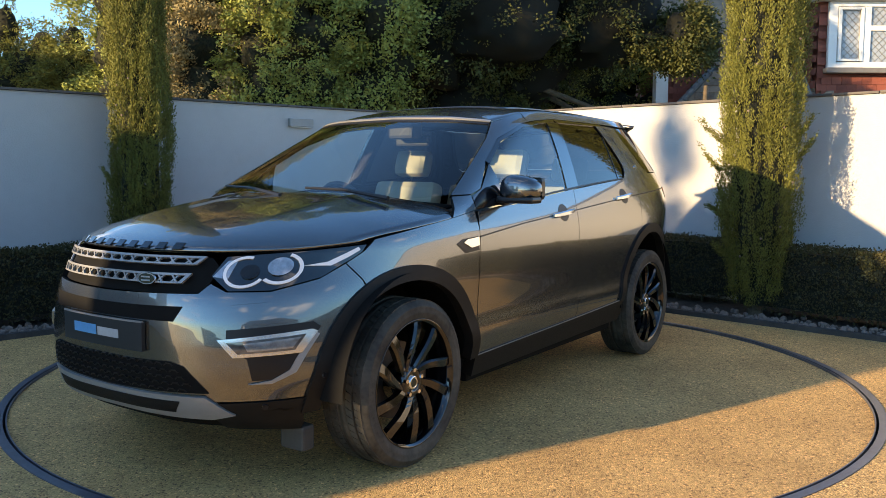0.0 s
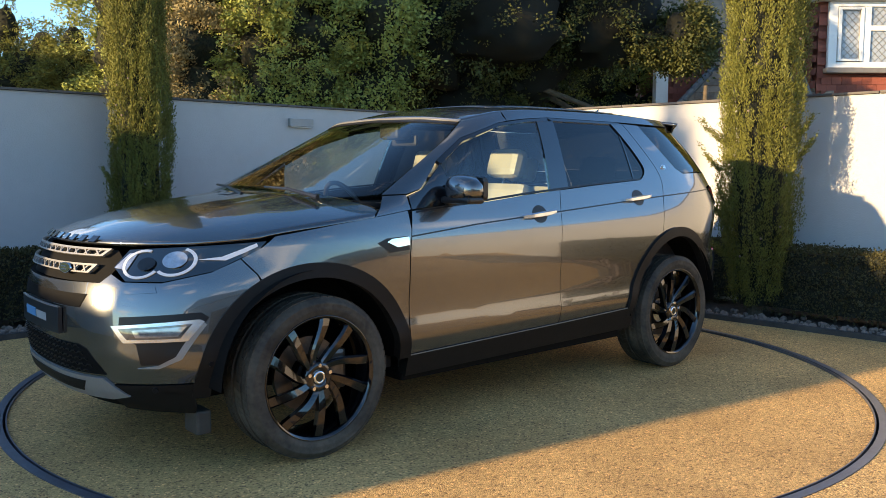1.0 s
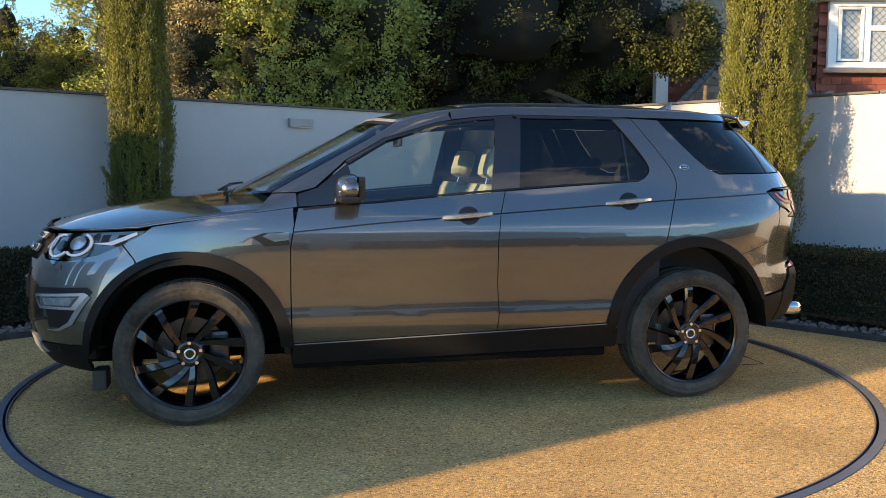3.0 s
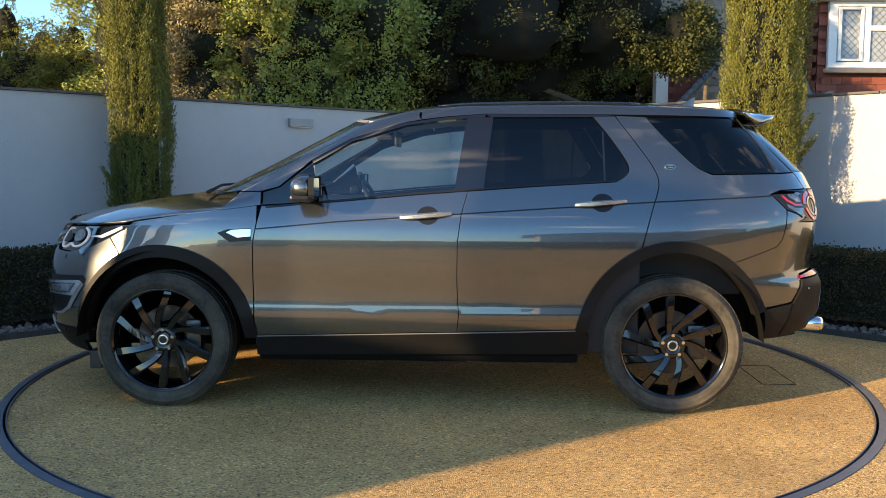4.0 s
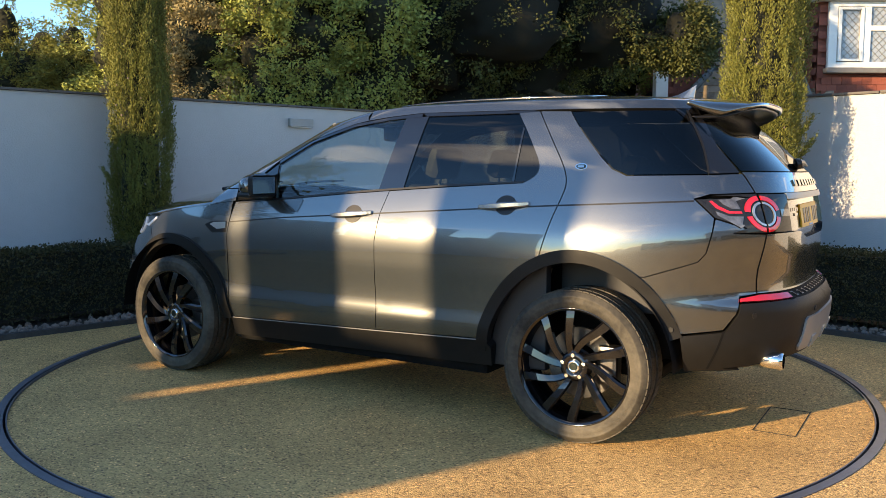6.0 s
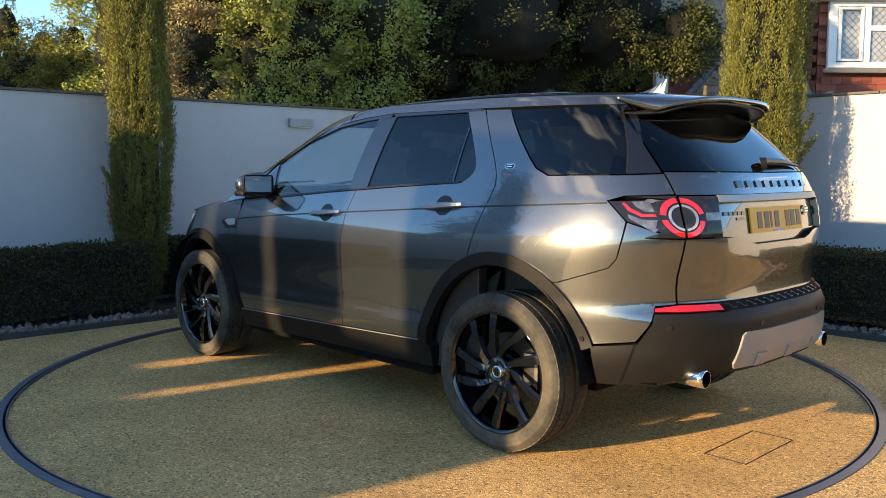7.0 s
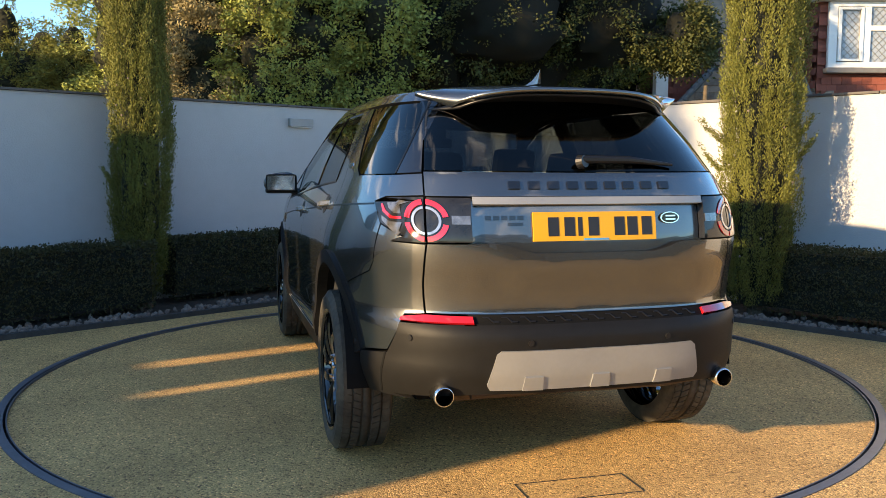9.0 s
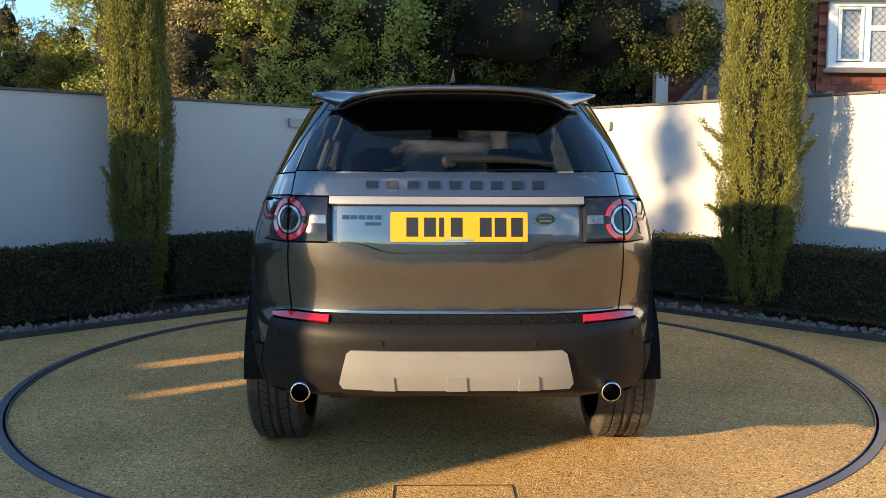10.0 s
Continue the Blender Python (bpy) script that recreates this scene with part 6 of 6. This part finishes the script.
    whole("bumper_step", "tail", [("y", 0.0, 0.736), ("y", 0.50, 0.736), ("y", 0.50, 0.700), ("y", 0.0, 0.700)], BLACK, car, proud=0.002, gap=0.0)
    both("bumper_seam", "tail", [("y", 0.770, 0.572), ("y", 0.775, 0.572), ("y", 0.775, 0.402), ("y", 0.770, 0.402)], BLACK, car, proud=0.0115, depth=0.003, gap=0.0)
    both("red_reflector", "tail", [("y", 0.485, 0.724), ("y", 0.645, 0.727), ("y", 0.722, 0.714), ("y", 0.728, 0.702), ("y", 0.485, 0.702)], RED_LENS, car, proud=0.014, depth=0.012, gap=0.0)
    whole("rear_skid_plate", "tail", [("y", 0.0, 0.614), ("y", 0.395, 0.614), ("y", 0.412, 0.600), ("y", 0.442, 0.482), ("y", 0.428, 0.460), ("y", 0.0, 0.460)], SATIN, car, proud=0.020, label="satin silver rear skid plate")
    for y in (-0.27, 0.0, 0.27):
        panel("skid_dimple", "tail", [(y - 0.04, 0.463), (y + 0.04, 0.463), (y + 0.035, 0.515), (y - 0.035, 0.515)], SATIN, car, proud=0.026, depth=0.01, gap=0.0)
    for i in range(13):
        y = -0.42 + 0.07 * i
        panel("tread_rib", "tail", [(y - 0.028, 0.712), (y - 0.008, 0.712), (y + 0.008, 0.727), (y + 0.028, 0.727), (y + 0.028, 0.723), (y + 0.010, 0.723), (y - 0.006, 0.708), (y - 0.028, 0.708)], TRIM_BLACK, car, proud=0.006, depth=0.005, gap=0.0, step=0.3)
    for s in (1, -1):
        for x, z in ((1.845, 0.475), (-1.82, 0.575)):
            y = skin_y(x, z)
            part("parking_sensor", tube(bmesh.new(), (x, s * (y + 0.010), z), (x, s * (y + 0.018), z), 0.012, 0.011, 16), TRIM_BLACK, car)
    for y, z in ((0.70, 0.645), (0.285, 0.640), (-0.285, 0.640), (-0.70, 0.645)):
        p = on_tail(skin_param("tail", ("y", y, z))[0], z)
        n = skin_normal("tail", skin_param("tail", ("y", y, z))[0], z)
        part("parking_sensor", tube(bmesh.new(), p + n * 0.008, p + n * 0.014, 0.012, 0.011, 16), TRIM_BLACK, car)
    for y, z in ((0.665, 0.365), (-0.665, 0.365), (0.80, 0.465), (-0.80, 0.465)):
        a = skin_param("nose", ("y", y, z))[0]
        p, n = on_nose(a, z), skin_normal("nose", a, z)
        part("parking_sensor", tube(bmesh.new(), p + n * 0.0, p + n * 0.010, 0.013, 0.012, 16), TRIM_BLACK, car)
    for s in (1, -1):
        bm = bmesh.new()
        lathe(bm, [(0.0, 0.034), (0.0, 0.037), (0.02, 0.039), (0.14, 0.037), (0.14, 0.032), (0.004, 0.032)], 32)
        bmesh.ops.transform(bm, matrix=Matrix.Translation((-2.255, s * 0.60, 0.432)) @ Matrix.Rotation(math.pi / 2, 4, "Z") @ Matrix.Rotation(math.pi, 4, "Z"), verts=bm.verts[:])
        part("exhaust_tip", bm, CHROME, car, "bright exhaust tip", smooth=True)
        part("exhaust_pipe", tube(bmesh.new(), (-2.12, s * 0.60, 0.43), (-1.95, s * 0.45, 0.36), 0.034, 0.034, 14), RUSTY, car)
        part("exhaust_box", tube(bmesh.new(), (-1.95, s * 0.16, 0.40), (-1.95, s * 0.52, 0.40), 0.07, 0.07, 18), RUSTY, car)
    bm = bmesh.new()
    tube(bm, (-2.10, 0.45, 0.395), (-2.10, -0.45, 0.395), 0.02, 0.022, 10)
    part("tow_beam", bm, RUSTY, car)
    bm = bmesh.new()
    p0 = Vector((on_tail(skin_param("tail", ("y", 0.02, 1.315))[0], 1.315).x - 0.02, 0.02, 1.315))
    p1 = Vector((on_tail(skin_param("tail", ("y", -0.37, 1.312))[0], 1.312).x - 0.02, -0.375, 1.308))
    tube(bm, p0 + Vector((0.01, 0.012, 0.0)), p0 + Vector((-0.012, 0, 0.005)), 0.03, 0.024, 16)
    tube(bm, p0 + Vector((0, 0.01, 0.012)), p0.lerp(p1, 0.5) + Vector((0, 0, 0.014)), 0.017, 0.015, 10)
    tube(bm, p0.lerp(p1, 0.5) + Vector((0, 0, 0.014)), p1, 0.015, 0.006, 10)
    part("rear_wiper", bm, TRIM_BLACK, car, "black rear wiper")
    # ---- wheels, arches, underside
    build_brakes(car)
    for x, nm in ((WHEEL_F, "wheel"), (WHEEL_R, "wheel")):
        for s in (1, -1):
            build_wheel(car, nm, x, s)
            bm = bmesh.new()
            A = FA if x > 0 else RA
            rows = []
            for a in np.linspace(2, 178, 26):
                c, sn = math.cos(radians(a)), math.sin(radians(a))
                r = 0.472
                rows.append([bm.verts.new((A[0] + c * r, s * yy, A[1] + sn * (r + 0.02))) for yy in (0.905, 0.60)])
            for p, q in zip(rows, rows[1:]):
                bm.faces.new((p[0], q[0], q[1], p[1]))
            back = [r[1] for r in rows]
            bm.faces.new(back)
            part("wheel_liner", bm, BLACK, car)
    part("floor_pan", box(bmesh.new(), -1.70, 1.98, -0.58, 0.58, 0.265, 0.33, 0.02), BLACK, car)
    part("floor_pan", box(bmesh.new(), -0.88, 0.86, -0.84, 0.84, 0.24, 0.30, 0.02), BLACK, car)
    part("air_deflector", box(bmesh.new(), 1.80, 1.87, 0.585, 0.715, 0.145, 0.25, 0.012), GUARD, car)
    part("air_deflector", box(bmesh.new(), 1.80, 1.87, -0.715, -0.585, 0.145, 0.25, 0.012), GUARD, car)
    # ---- cabin
    for s in (1, -1):
        part("door_card", box(bmesh.new(), -1.2, 0.84, min(s * 0.78, s * 0.84), max(s * 0.78, s * 0.84), 0.30, 1.06, 0.01), DARK_TRIM, car)
        part("load_side", box(bmesh.new(), -2.05, -1.2, min(s * 0.60, s * 0.66), max(s * 0.60, s * 0.66), 0.60, 1.16, 0.01), DARK_TRIM, car)
    part("load_floor", box(bmesh.new(), -2.10, -1.1, -0.60, 0.60, 0.62, 0.66, 0.01), DARK_TRIM, car)
    part("tailgate_card", box(bmesh.new(), -2.08, -2.04, -0.50, 0.50, 0.66, 1.20, 0.01), DARK_TRIM, car)
    part("bulkhead", box(bmesh.new(), 0.86, 0.90, -0.76, 0.76, 0.30, 1.06, 0.01), DARK_TRIM, car)
    part("engine_bay", box(bmesh.new(), 0.95, 1.95, -0.56, 0.56, 0.30, 0.86, 0.03), BLACK, car)
    part("dashboard", box(bmesh.new(), 0.42, 0.92, -0.74, 0.74, 0.78, 1.095, 0.06), DARK_TRIM, car, smooth=False)
    def lining(u, v):
        p = roof(0.06 + 0.9 * u, 0.04 + 0.92 * v)
        return p + Vector((0, 0, -0.045))
    grid_part("headlining", lining, 12, 10, IVORY, car, 0.006)
    def seat(x, y, w, top, head=True):
        st = new("seat")
        st.parent = car
        part("cushion", box(bmesh.new(), x - 0.02, x + 0.48, y - w, y + w, 0.52, 0.70, 0.05), IVORY, st)
        m = Matrix.Translation((x, y, 0.64)) @ Matrix.Rotation(radians(-17), 4, "Y")
        part("backrest", box(bmesh.new(), -0.07, 0.06, -w, w, 0, top, 0.05, m), IVORY, st)
        for dy in ((0,) if w < 0.3 else (-0.36, 0.36)):
            part("headrest", box(bmesh.new(), -0.06, 0.045, dy - 0.13, dy + 0.13, top + 0.04, top + 0.22, 0.045, m), IVORY, st)
            part("headrest_post", tube(bmesh.new(), m @ Vector((-0.01, dy, top - 0.02)), m @ Vector((-0.01, dy, top + 0.08)), 0.008, 0.008, 6), CHROME, st)
    seat(-0.12, 0.37, 0.25, 0.58)
    seat(-0.12, -0.37, 0.25, 0.58)
    seat(-1.02, 0.0, 0.62, 0.54)
    bm = bmesh.new()
    m = Matrix.Translation((0.36, -0.37, 1.03)) @ Matrix.Rotation(radians(-64), 4, "Y")
    seg, sm = 32, 8
    vs = [[bm.verts.new(m @ Vector(((0.185 + 0.015 * math.cos(b)) * math.cos(a), (0.185 + 0.015 * math.cos(b)) * math.sin(a), 0.015 * math.sin(b)))) for b in [2 * math.pi * j / sm for j in range(sm)]] for a in [2 * math.pi * i / seg for i in range(seg)]]
    for i in range(seg):
        for j in range(sm):
            bm.faces.new((vs[i][j], vs[(i + 1) % seg][j], vs[(i + 1) % seg][(j + 1) % sm], vs[i][(j + 1) % sm]))
    sw = part("steering_wheel", bm, DARK_TRIM, car, smooth=True)
    bm = bmesh.new()
    box(bm, -0.18, 0.18, -0.02, 0.02, -0.01, 0.01, 0.005, m @ Matrix.Rotation(math.pi / 2, 4, "Z"))
    tube(bm, m @ Vector((0, 0, -0.03)), m @ Vector((0, 0, 0.03)), 0.06, 0.05, 16)
    part("steering_hub", bm, DARK_TRIM, sw)
    part("inner_mirror", box(bmesh.new(), 0.16, 0.185, -0.12, 0.12, 1.42, 1.485, 0.012), DARK_TRIM, car)
    part("mirror_housing", box(bmesh.new(), 0.19, 0.30, -0.09, 0.09, 1.46, 1.555, 0.02), DARK_TRIM, car)
    return car


# ---- build ----
build_ground()
table = build_turntable()
build_walls()
build_beds()
build_planting()
build_trees()
build_house()
build_surroundings()
car = build_car()


def motions():
    """The table turns at an even pace and carries the car round with it."""
    table_rows, car_rows = [], []
    for i in range(21):
        t = i * 0.5
        a = 2.84649 - 1.25968 * (t - 5) / 5
        m = Matrix.Rotation(a, 4, "Z")
        table_rows.append((t, m))
        car_rows.append((t, m @ Matrix.Translation((0.1059, -0.0232, 0.0))))
    walk(table, table_rows)
    walk(car, car_rows)


motions()
